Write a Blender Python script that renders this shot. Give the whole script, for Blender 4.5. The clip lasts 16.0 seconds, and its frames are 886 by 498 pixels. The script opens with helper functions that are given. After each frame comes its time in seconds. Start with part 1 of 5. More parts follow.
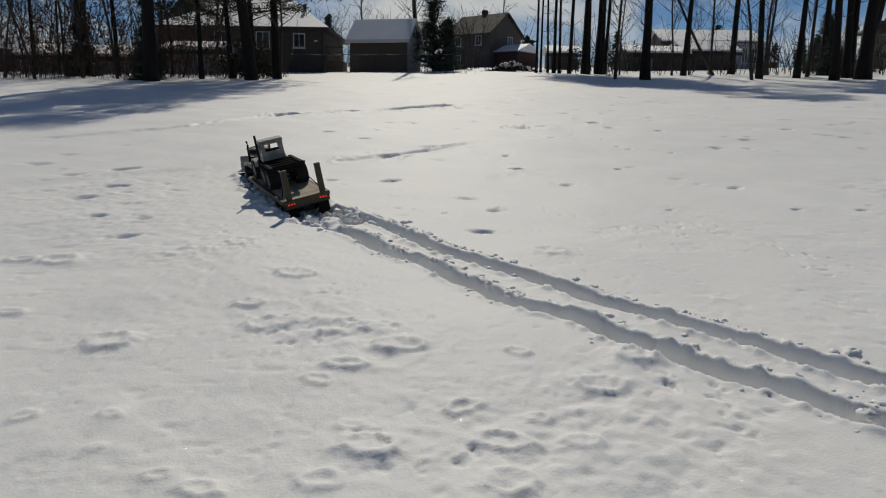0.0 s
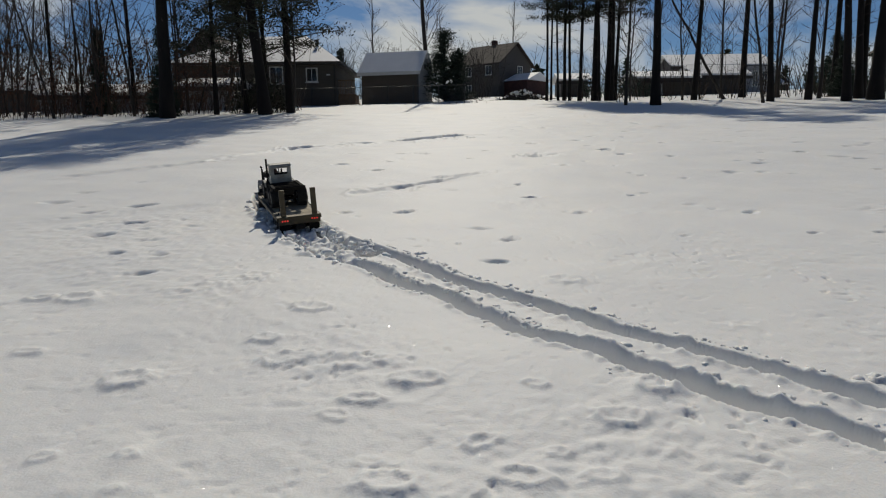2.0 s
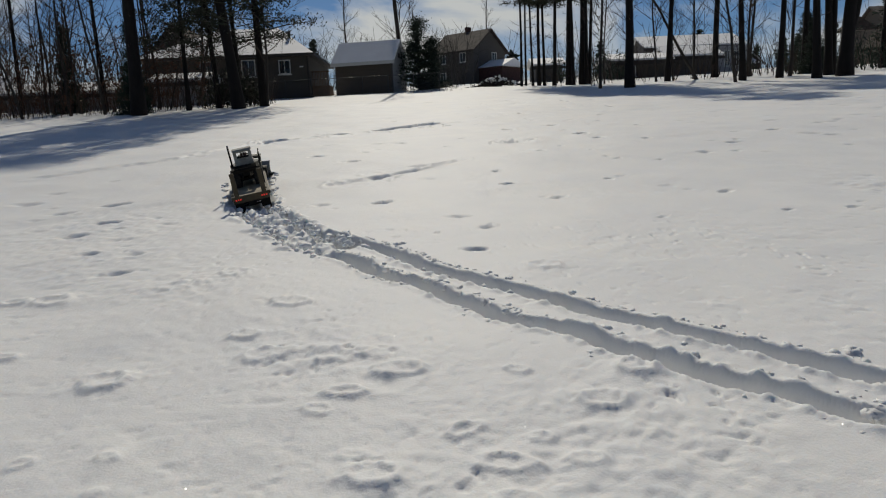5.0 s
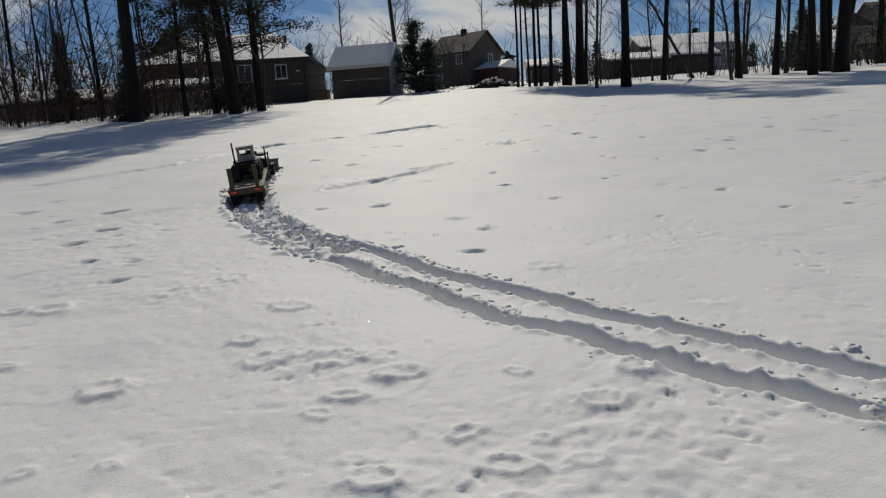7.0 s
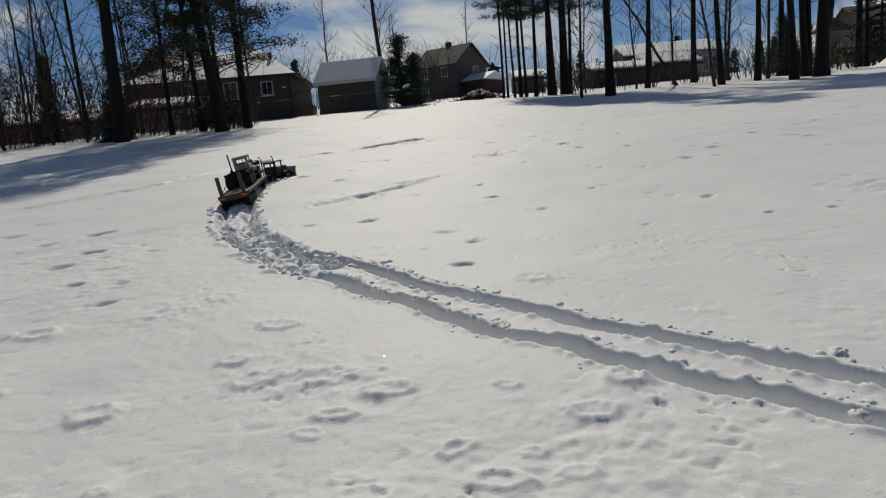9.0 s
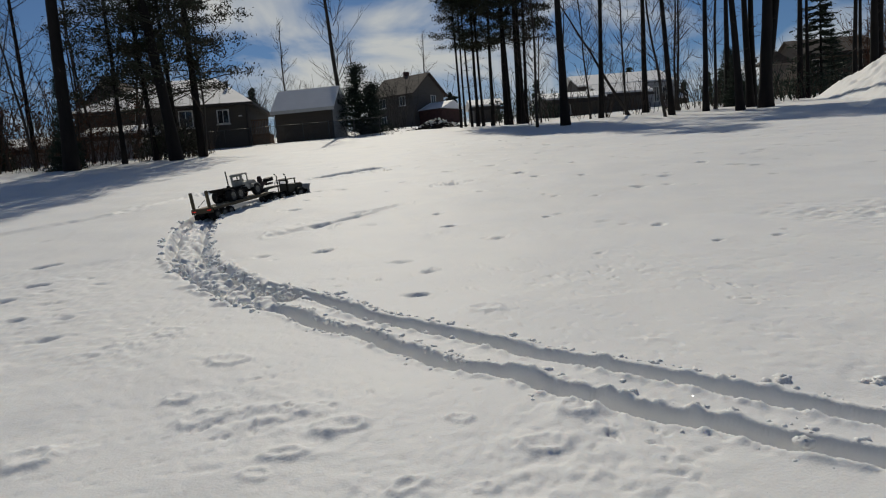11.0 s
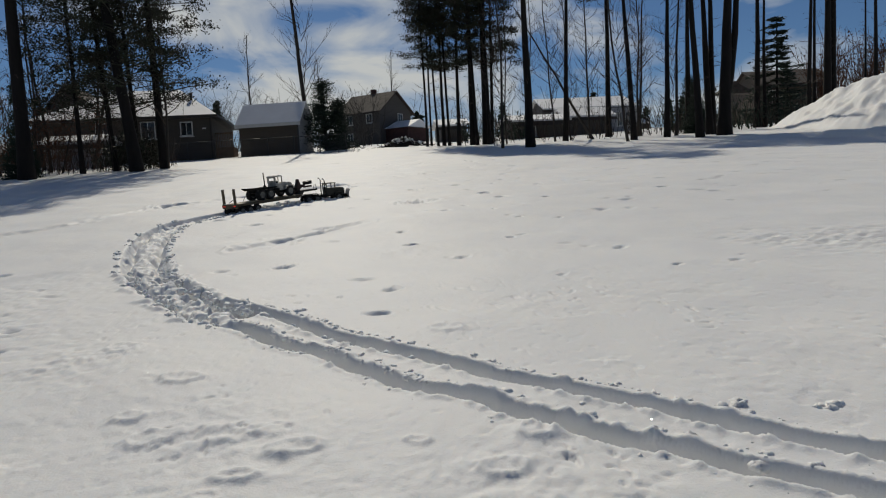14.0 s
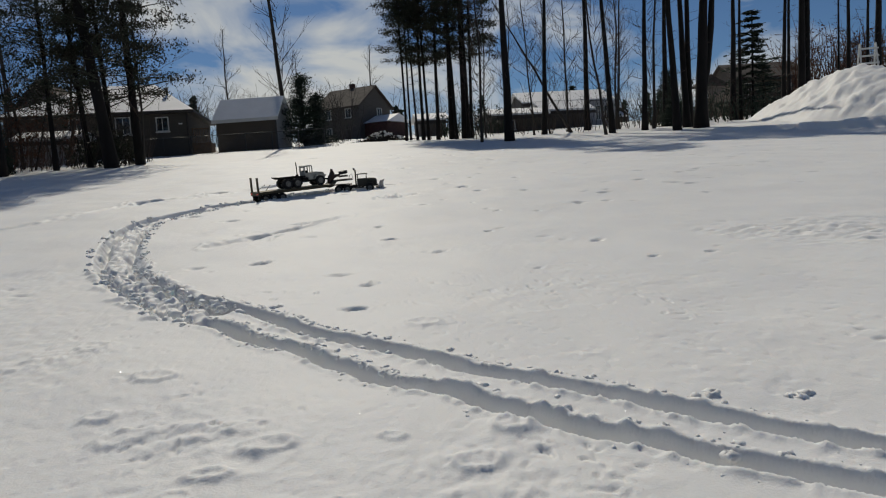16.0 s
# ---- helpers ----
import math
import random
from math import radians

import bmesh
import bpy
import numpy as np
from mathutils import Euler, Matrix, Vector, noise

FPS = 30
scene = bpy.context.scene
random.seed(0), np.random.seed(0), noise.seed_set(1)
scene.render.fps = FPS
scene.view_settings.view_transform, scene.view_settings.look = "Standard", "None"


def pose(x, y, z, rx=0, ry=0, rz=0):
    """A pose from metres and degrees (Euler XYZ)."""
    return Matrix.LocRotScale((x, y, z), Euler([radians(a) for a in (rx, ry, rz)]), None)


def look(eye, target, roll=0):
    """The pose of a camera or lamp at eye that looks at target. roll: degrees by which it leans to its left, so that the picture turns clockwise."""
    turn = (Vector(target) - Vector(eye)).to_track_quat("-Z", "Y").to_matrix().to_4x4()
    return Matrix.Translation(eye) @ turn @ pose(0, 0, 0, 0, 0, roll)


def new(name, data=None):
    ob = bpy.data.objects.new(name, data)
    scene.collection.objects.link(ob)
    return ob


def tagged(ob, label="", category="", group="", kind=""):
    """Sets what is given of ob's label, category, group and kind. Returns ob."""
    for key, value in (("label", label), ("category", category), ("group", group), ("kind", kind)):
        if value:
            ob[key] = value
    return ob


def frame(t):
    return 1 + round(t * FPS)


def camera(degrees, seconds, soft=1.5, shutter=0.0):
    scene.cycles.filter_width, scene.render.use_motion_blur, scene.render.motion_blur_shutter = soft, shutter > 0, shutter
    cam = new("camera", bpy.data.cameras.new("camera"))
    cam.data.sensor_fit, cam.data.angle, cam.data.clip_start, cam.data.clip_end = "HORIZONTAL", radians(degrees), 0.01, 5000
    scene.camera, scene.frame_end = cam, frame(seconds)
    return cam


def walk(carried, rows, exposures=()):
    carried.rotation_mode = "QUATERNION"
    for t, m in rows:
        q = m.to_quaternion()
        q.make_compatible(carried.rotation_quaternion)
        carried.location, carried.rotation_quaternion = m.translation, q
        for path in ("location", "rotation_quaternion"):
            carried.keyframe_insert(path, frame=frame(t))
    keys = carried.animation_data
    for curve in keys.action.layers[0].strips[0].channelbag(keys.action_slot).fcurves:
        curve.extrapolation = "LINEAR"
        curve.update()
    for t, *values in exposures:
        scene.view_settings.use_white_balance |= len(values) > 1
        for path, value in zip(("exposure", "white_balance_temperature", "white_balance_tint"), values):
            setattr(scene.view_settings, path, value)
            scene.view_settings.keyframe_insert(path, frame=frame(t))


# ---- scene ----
cam = camera(64.3, 16.0, soft=1.15)


PATH = [
    (0, (0.012, 0.156, 1.415), (0.006, 2.088, 0.897), 0.0),
    (0.5, (0.012, 0.162, 1.408), (-0.001, 2.092, 0.883), -0.2),
    (1, (0.017, 0.172, 1.403), (0.015, 2.094, 0.85), 0.1),
    (1.5, (0.022, 0.174, 1.41), (0.009, 2.103, 0.881), -0.3),
    (2, (0.011, 0.164, 1.433), (-0.035, 2.115, 0.994), -1.4),
    (2.5, (-0.007, 0.177, 1.427), (-0.047, 2.124, 0.971), -1.9),
    (3, (-0.007, 0.175, 1.421), (-0.041, 2.12, 0.957), -1.6),
    (3.5, (0.011, 0.171, 1.43), (-0.006, 2.116, 0.968), -2.3),
    (4, (0.02, 0.182, 1.427), (0.014, 2.125, 0.953), -2.7),
    (6.5, (0.034, 0.172, 1.438), (0.051, 2.117, 0.971), -3.5),
    (7, (0.032, 0.174, 1.438), (0.042, 2.119, 0.971), -3.9),
    (7.5, (0.037, 0.179, 1.439), (0.052, 2.124, 0.977), -4.3),
    (8, (0.047, 0.175, 1.447), (0.077, 2.123, 0.998), -4.5),
    (8.5, (0.047, 0.173, 1.448), (0.082, 2.123, 1.006), -4.7),
    (9, (0.052, 0.174, 1.452), (0.092, 2.126, 1.016), -5.2),
    (9.5, (0.057, 0.171, 1.457), (0.117, 2.126, 1.039), -5.4),
    (10, (0.08, 0.178, 1.467), (0.179, 2.137, 1.073), -5.4),
    (12.5, (0.105, 0.189, 1.471), (0.302, 2.147, 1.114), -4.3),
    (13, (0.111, 0.199, 1.469), (0.304, 2.16, 1.126), -4.1),
    (13.5, (0.118, 0.204, 1.47), (0.354, 2.163, 1.144), -4.1),
    (14, (0.114, 0.216, 1.466), (0.381, 2.171, 1.141), -3.3),
    (14.5, (0.131, 0.222, 1.467), (0.414, 2.175, 1.142), -3.3),
    (15, (0.138, 0.218, 1.469), (0.429, 2.169, 1.142), -3.4),
    (15.5, (0.145, 0.223, 1.468), (0.444, 2.172, 1.136), -3.8),
    (16, (0.153, 0.226, 1.462), (0.472, 2.17, 1.118), -3.6),
]

# the field climbs away from the camera; the path above is given on the field's own plane
SLOPE = pose(0, 0, 0, 4.5, -0.8, 0)
walk(cam, [(t, SLOPE @ look(eye, target, roll)) for t, eye, target, roll in PATH], [(0.0, -0.33, 6850, 7), (16.0, -0.33, 6850, 7)])

# ---- sky and sun ----
SUN_ELEVATION, SUN_AZIMUTH = radians(41), radians(-2)
world = bpy.data.worlds.new("sky")
scene.world = world
world.use_nodes = True
nt = world.node_tree
sky = nt.nodes.new("ShaderNodeTexSky")
sky.sky_type, sky.sun_disc, sky.sun_elevation, sky.sun_rotation = "NISHITA", False, SUN_ELEVATION, SUN_AZIMUTH
sky.dust_density, sky.ozone_density, sky.air_density = 0.2, 4.0, 0.8
coord = nt.nodes.new("ShaderNodeTexCoord")
stretch = nt.nodes.new("ShaderNodeMapping")
stretch.inputs["Scale"].default_value = (2.4, 2.4, 6.0)
stretch.inputs["Location"].default_value = (0.35, 0.1, 0.2)
cloud = nt.nodes.new("ShaderNodeTexNoise")
cloud.inputs["Scale"].default_value, cloud.inputs["Detail"].default_value, cloud.inputs["Distortion"].default_value = 1.9, 10, 0.7
ramp = nt.nodes.new("ShaderNodeValToRGB")
ramp.color_ramp.elements[0].position, ramp.color_ramp.elements[1].position = 0.55, 0.74
mix = nt.nodes.new("ShaderNodeMixRGB")
mix.inputs[2].default_value = (13.6, 14.2, 14.9, 1)
nt.links.new(coord.outputs["Generated"], stretch.inputs[0])
nt.links.new(stretch.outputs[0], cloud.inputs[0])
# a bank of cloud over the houses, and haze low on the horizon
middle = nt.nodes.new("ShaderNodeVectorMath")
middle.operation = "SUBTRACT"
middle.inputs[1].default_value = (-0.02, 0.985, 0.16)
flat = nt.nodes.new("ShaderNodeVectorMath")
flat.operation = "MULTIPLY"
flat.inputs[1].default_value = (0.6, 1.0, 2.0)
size = nt.nodes.new("ShaderNodeVectorMath")
size.operation = "LENGTH"
bank = nt.nodes.new("ShaderNodeMapRange")
bank.inputs["From Max"].default_value, bank.inputs["To Min"].default_value, bank.inputs["To Max"].default_value = 0.52, 0.09, 0.0
height = nt.nodes.new("ShaderNodeSeparateXYZ")
haze = nt.nodes.new("ShaderNodeMapRange")
haze.inputs["From Max"].default_value, haze.inputs["To Min"].default_value, haze.inputs["To Max"].default_value = 0.17, 0.19, 0.0
total = nt.nodes.new("ShaderNodeMath")
total_2 = nt.nodes.new("ShaderNodeMath")
nt.links.new(coord.outputs["Generated"], middle.inputs[0])
nt.links.new(middle.outputs[0], flat.inputs[0])
nt.links.new(flat.outputs[0], size.inputs[0])
nt.links.new(size.outputs["Value"], bank.inputs[0])
nt.links.new(coord.outputs["Generated"], height.inputs[0])
nt.links.new(height.outputs[2], haze.inputs[0])
nt.links.new(cloud.outputs[0], total.inputs[0])
nt.links.new(bank.outputs[0], total.inputs[1])
nt.links.new(total.outputs[0], total_2.inputs[0])
nt.links.new(haze.outputs[0], total_2.inputs[1])
nt.links.new(total_2.outputs[0], ramp.inputs[0])
nt.links.new(ramp.outputs[0], mix.inputs[0])
clear = nt.nodes.new("ShaderNodeMixRGB")
clear.blend_type = "MULTIPLY"
clear.inputs[0].default_value, clear.inputs[2].default_value = 1.0, (0.74, 0.96, 1.2, 1)
nt.links.new(sky.outputs[0], clear.inputs[1])
nt.links.new(clear.outputs[0], mix.inputs[1])
nt.links.new(mix.outputs[0], nt.nodes["Background"].inputs[0])
nt.nodes["Background"].inputs[1].default_value = 0.045
sun = new("sun", bpy.data.lights.new("sun", "SUN"))
sun.data.energy, sun.data.angle, sun.data.color = 3.35, radians(0.5), (1, 0.94, 0.84)
sun.matrix_world = look((math.sin(SUN_AZIMUTH) * 50, math.cos(SUN_AZIMUTH) * 50, math.tan(SUN_ELEVATION) * 50), (0, 0, 0))


# ---- materials ----
def material(name, color, rough=0.7, vary=0.25, scale=8.0, bump=0.2, metal=0.0, emit=0.0, grain=60.0, stretch_z=1.0, specular=0.4, second=None):
    """A surface whose colour wanders at two scales, with fine relief."""
    m = bpy.data.materials.new(name)
    m.use_nodes = True
    n, l = m.node_tree.nodes, m.node_tree.links
    b = n["Principled BSDF"]
    co = n.new("ShaderNodeTexCoord")
    mp = n.new("ShaderNodeMapping")
    mp.inputs["Scale"].default_value = (1, 1, stretch_z)
    l.new(co.outputs["Object"], mp.inputs[0])
    big = n.new("ShaderNodeTexNoise")
    big.inputs["Scale"].default_value, big.inputs["Detail"].default_value = scale, 6
    fine = n.new("ShaderNodeTexNoise")
    fine.inputs["Scale"].default_value, fine.inputs["Detail"].default_value = grain, 4
    l.new(mp.outputs[0], big.inputs[0])
    l.new(mp.outputs[0], fine.inputs[0])
    r = n.new("ShaderNodeValToRGB")
    second = second or tuple(c * (1 - vary) for c in color)
    r.color_ramp.elements[0].color, r.color_ramp.elements[1].color = (*second, 1), (*color, 1)
    r.color_ramp.elements[0].position, r.color_ramp.elements[1].position = 0.35, 0.62
    l.new(big.outputs[0], r.inputs[0])
    mul = n.new("ShaderNodeMixRGB")
    mul.blend_type = "MULTIPLY"
    mul.inputs[0].default_value = vary
    l.new(r.outputs[0], mul.inputs[1])
    l.new(fine.outputs[0], mul.inputs[2])
    l.new(mul.outputs[0], b.inputs["Base Color"])
    b.inputs["Roughness"].default_value, b.inputs["Metallic"].default_value = rough, metal
    b.inputs["Specular IOR Level"].default_value = specular
    bp = n.new("ShaderNodeBump")
    bp.inputs["Strength"].default_value, bp.inputs["Distance"].default_value = bump, 0.02
    l.new(fine.outputs[0], bp.inputs["Height"])
    l.new(bp.outputs[0], b.inputs["Normal"])
    if emit:
        b.inputs["Emission Color"].default_value, b.inputs["Emission Strength"].default_value = (*color, 1), emit
    return m


SNOW = material("snow", (0.84, 0.84, 0.83), 0.55, 0.05, 1.2, 0.17, grain=75, specular=0.06, second=(0.80, 0.805, 0.81))
shade = SNOW.node_tree.nodes["Principled BSDF"]
shade.inputs["Subsurface Weight"].default_value, shade.inputs["Subsurface Scale"].default_value = 0.25, 0.02
shade.inputs["Subsurface Radius"].default_value = (0.8, 0.95, 1.1)
ICE = material("clear_ice", (0.93, 0.94, 0.95), 0.12, 0.02, 20, 0.0, specular=1.0)
ROOF_SNOW = material("roof_snow", (0.84, 0.85, 0.87), 0.7, 0.06, 0.8, 0.3, grain=6)
# trunk colour far below real bark: their backlit shade is put into it
BACKLIT_BARK = material("backlit_pine_bark", (0.013, 0.0105, 0.0095), 0.95, 0.5, 3, 0.8, grain=14, stretch_z=0.25)
GREY_BARK = material("grey_bark", (0.052, 0.044, 0.038), 0.9, 0.4, 4, 0.6, grain=18, stretch_z=0.3)
TWIG = material("twig_bark", (0.062, 0.045, 0.036), 0.9, 0.3, 4, 0.3)
NEEDLE = material("pine_needles", (0.022, 0.032, 0.014), 0.75, 0.4, 1.5, 0.1, second=(0.028, 0.022, 0.012))
SPRUCE = material("spruce_needles", (0.025, 0.045, 0.028), 0.8, 0.4, 2, 0.1)
DRY_LEAF = material("dry_leaves", (0.13, 0.06, 0.035), 0.85, 0.4, 2, 0.1)
# taupe, beige and grey walls: shade of the sunless side darkens these colours
SHADED_TAUPE = material("shaded_taupe_siding", (0.07, 0.062, 0.052), 0.75, 0.12, 0.8, 0.4, grain=5, stretch_z=9)
SHADED_BEIGE = material("shaded_beige_siding", (0.09, 0.072, 0.055), 0.75, 0.12, 0.8, 0.4, grain=5, stretch_z=9)
SHADED_GREY = material("shaded_grey_siding", (0.078, 0.072, 0.067), 0.75, 0.12, 0.8, 0.4, grain=5, stretch_z=9)
SIDING_LIGHT = material("light_siding", (0.33, 0.335, 0.35), 0.75, 0.1, 0.8, 0.4, grain=5, stretch_z=9)
BRICK_RED = material("red_brown_boards", (0.07, 0.03, 0.027), 0.85, 0.3, 3, 0.4, grain=20)
SHINGLE = material("dark_shingles", (0.075, 0.06, 0.055), 0.9, 0.35, 2, 0.6, grain=9)
TRIM = material("white_trim", (0.62, 0.62, 0.60), 0.6, 0.1, 4, 0.1)
DARK_TRIM = material("dark_trim", (0.035, 0.03, 0.028), 0.6, 0.2, 4, 0.1)
GLASS = material("window_glass", (0.02, 0.025, 0.03), 0.06, 0.1, 2, 0.0, specular=0.8)
FENCE = material("galvanised_steel", (0.07, 0.07, 0.07), 0.55, 0.2, 5, 0.1, metal=0.5)
WOOD = material("weathered_wood", (0.16, 0.10, 0.065), 0.8, 0.35, 4, 0.4, grain=30)
DECK = material("pale_deck_wood", (0.5, 0.42, 0.30), 0.75, 0.35, 9, 0.4, grain=90)
OLIVE = material("olive_paint", (0.068, 0.05, 0.022), 0.55, 0.3, 12, 0.15, grain=120)
DARK_OLIVE = material("dark_olive_paint", (0.018, 0.018, 0.012), 0.5, 0.3, 10, 0.15, grain=120)
CAB_WHITE = material("dusty_white_paint", (0.40, 0.395, 0.36), 0.55, 0.2, 10, 0.15, grain=120, second=(0.26, 0.25, 0.22))
BLACK = material("black_steel", (0.016, 0.015, 0.014), 0.9, 0.3, 15, 0.15, specular=0.12)
RUBBER = material("tyre_rubber", (0.016, 0.016, 0.016), 0.85, 0.3, 20, 0.4, grain=150)
HUB = material("pale_hub", (0.24, 0.235, 0.22), 0.55, 0.3, 20, 0.1)
RUST = material("dark_red_paint", (0.045, 0.019, 0.014), 0.6, 0.35, 14, 0.2, grain=100)
PLOW = material("scuffed_grey_blade", (0.34, 0.34, 0.35), 0.6, 0.25, 9, 0.2, metal=0.2)
RED_LAMP = material("red_tail_lamp", (0.9, 0.03, 0.02), 0.3, 0.0, 5, 0.0, emit=0.55)
CHROME = material("dull_chrome", (0.35, 0.35, 0.35), 0.35, 0.1, 8, 0.05, metal=0.9)


# ---- mesh helpers ----
def part(name, bm, mat, parent=None, label="", smooth=False):
    me = bpy.data.meshes.new(name)
    bm.to_mesh(me)
    bm.free()
    return part_of(name, me, mat, parent, label, smooth)


def part_of(name, me, mat, parent=None, label="", smooth=False):
    if not me.materials:
        me.materials.append(mat)
    if smooth:
        me.polygons.foreach_set("use_smooth", [True] * len(me.polygons))
    ob = new(name, me)
    ob.parent = parent
    if label:
        tagged(ob, label)
    return ob


def thing(name, m, label, category, group="", kind=""):
    ob = new(name)
    ob.empty_display_size = 0.2
    ob.matrix_world = m
    return tagged(ob, label, category, group, kind)


def box(bm, x0, x1, y0, y1, z0, z1, bevel=0.0, m=None):
    t = Matrix.LocRotScale(((x0 + x1) / 2, (y0 + y1) / 2, (z0 + z1) / 2), None, (x1 - x0, y1 - y0, z1 - z0))
    made = bmesh.ops.create_cube(bm, size=1, matrix=(m or Matrix()) @ t)
    if bevel:
        edges = list({e for v in made["verts"] for e in v.link_edges})
        bmesh.ops.bevel(bm, geom=edges, offset=bevel, segments=2, affect="EDGES", profile=0.5)
    return bm


def boxes(*args, bevel=0.0):
    bm = bmesh.new()
    for a in args:
        box(bm, *a, bevel=bevel)
    return bm


def solid(bm, points, faces):
    vs = [bm.verts.new(p) for p in points]
    for f in faces:
        bm.faces.new([vs[i] for i in f])
    return bm


def prism(bm, outline, x0, x1):
    """An outline of (y, z) drawn out along x."""
    n = len(outline)
    pts = [(x0, y, z) for y, z in outline] + [(x1, y, z) for y, z in outline]
    faces = [tuple(range(n)), tuple(range(2 * n - 1, n - 1, -1))]
    faces += [((i + 1) % n, i, n + i, n + (i + 1) % n) for i in range(n)]
    solid(bm, pts, faces)
    bmesh.ops.recalc_face_normals(bm, faces=bm.faces)
    return bm


def tube(verts, faces, points, radii, sides=6):
    """Adds a tapered tube along points to the lists verts and faces."""
    base = len(verts)
    n = len(points)
    for i, (p, r) in enumerate(zip(points, radii)):
        d = (Vector(points[min(i + 1, n - 1)]) - Vector(points[max(i - 1, 0)])).normalized()
        a = d.orthogonal().normalized()
        b = d.cross(a)
        for k in range(sides):
            w = 2 * math.pi * k / sides
            verts.append(tuple(Vector(p) + r * (math.cos(w) * a + math.sin(w) * b)))
        if i:
            o, q = base + (i - 1) * sides, base + i * sides
            faces.extend((o + k, o + (k + 1) % sides, q + (k + 1) % sides, q + k) for k in range(sides))
    faces.append(tuple(base + k for k in reversed(range(sides))))
    faces.append(tuple(base + (n - 1) * sides + k for k in range(sides)))


def mesh_from(name, verts, faces):
    me = bpy.data.meshes.new(name)
    me.from_pydata([tuple(v) for v in verts], [], faces)
    return me


def rod(name, points, r, mat, parent, label="", sides=8):
    v, f = [], []
    tube(v, f, points, [r] * len(points), sides)
    return part_of(name, mesh_from(name, v, f), mat, parent, label, True)


def revolve(name, profile, segments=28):
    """A profile of (radius, x) turned about the x axis."""
    v, f = [], []
    n = len(profile)
    for k in range(segments):
        a = 2 * math.pi * k / segments
        v += [(x, r * math.cos(a), r * math.sin(a)) for r, x in profile]
    for k in range(segments):
        o, q = k * n, (k + 1) % segments * n
        f += [(o + i, o + i + 1, q + i + 1, q + i) for i in range(n - 1)]
    me = mesh_from(name, v, f)
    bm = bmesh.new()
    bm.from_mesh(me)
    bmesh.ops.remove_doubles(bm, verts=bm.verts, dist=1e-5)
    bmesh.ops.recalc_face_normals(bm, faces=bm.faces)
    bm.to_mesh(me)
    bm.free()
    return me


# ---- the snowfield ----
NORMAL = SLOPE.to_3x3() @ Vector((0, 0, 1))
RISE_Y, RISE_Z = (-1e4, 8.5, 14.5, 24, 36, 52, 1e4), (0, 0, 0.19, 0.32, 0.42, 0.6, 0.6)


def field(x, y):
    """The smooth height of the field: a slope that steepens a little and levels off by the houses."""
    x, y = np.asarray(x, float), np.asarray(y, float)
    far = np.where(y < 90, y, 90 + 10 * np.tanh((y - 90) / 20))
    wide = 60 * np.tanh(x / 60)
    return -(NORMAL.x * wide + NORMAL.y * far) / NORMAL.z + np.interp(y, RISE_Y, RISE_Z)


def ground_at(x, y):
    return float(field(x, y))


rng = np.random.default_rng(4)
LATTICE = rng.random((256, 256))


def wander(x, y, size, seed=0):
    """Smooth value noise, -1 to 1."""
    u, v = np.asarray(x) / size + 17.3 * seed, np.asarray(y) / size + 9.1 * seed
    i, j = np.floor(u).astype(int), np.floor(v).astype(int)
    a, b = u - i, v - j
    a, b = a * a * (3 - 2 * a), b * b * (3 - 2 * b)
    g = LATTICE
    i0, i1, j0, j1 = i % 256, (i + 1) % 256, j % 256, (j + 1) % 256
    return 2 * ((g[i0, j0] * (1 - a) + g[i1, j0] * a) * (1 - b) + (g[i0, j1] * (1 - a) + g[i1, j1] * a) * b) - 1


def spline(points, n=20):
    k = np.array(points, float)
    out = []
    for i in range(len(k) - 1):
        p0, p1, p2, p3 = k[max(i - 1, 0)], k[i], k[i + 1], k[min(i + 2, len(k) - 1)]
        for t in np.arange(n) / n:
            out.append(0.5 * (2 * p1 + (p2 - p0) * t + (2 * p0 - 5 * p1 + 4 * p2 - p3) * t * t + (3 * p1 - p0 - 3 * p2 + p3) * t ** 3))
    return np.array(out + [k[-1]])


# the way the vehicles take
WAY = spline([(-0.30, 5.35), (-0.62, 5.9), (-0.95, 6.3), (-1.33, 6.85), (-1.72, 7.6), (-2.1, 8.4), (-2.45, 9.4), (-2.7, 10.4), (-2.86, 11.4),
              (-2.91, 12.3), (-2.76, 13.0), (-2.42, 13.65), (-1.9, 14.28), (-1.4, 14.85), (-0.9, 15.36), (-0.4, 15.72), (0.3, 15.9), (1.1, 15.9), (2.0, 15.72), (3.0, 15.4)])
WAY_S = np.concatenate([[0], np.cumsum(np.linalg.norm(np.diff(WAY, axis=0), axis=1))])
REAR_T = (0, 1, 2.5, 4, 6.5, 8.5, 9.5, 10.2, 12.3, 13.5, 14.5, 15, 16)
REAR_S = (1.65, 2.05, 2.85, 3.5, 4.55, 5.6, 6.3, 6.95, 8.55, 9.22, 9.92, 10.28, 10.92)


def way(s):
    return np.array([np.interp(s, WAY_S, WAY[:, k]) for k in (0, 1)])


def rear_s(t):
    """How far the trailer's tail has come, smoothed over a second."""
    return float(np.mean(np.interp(np.clip(np.linspace(t - 0.6, t + 0.6, 9), 0, 16), REAR_T, REAR_S)))


HITCH, NOSE = 2.07, 2.97          # metres ahead of the trailer's tail
LAST = rear_s(16) + NOSE + 0.15     # where the way ends
FRESH = rear_s(0) + NOSE - 0.25     # snow beyond this is untouched at the start

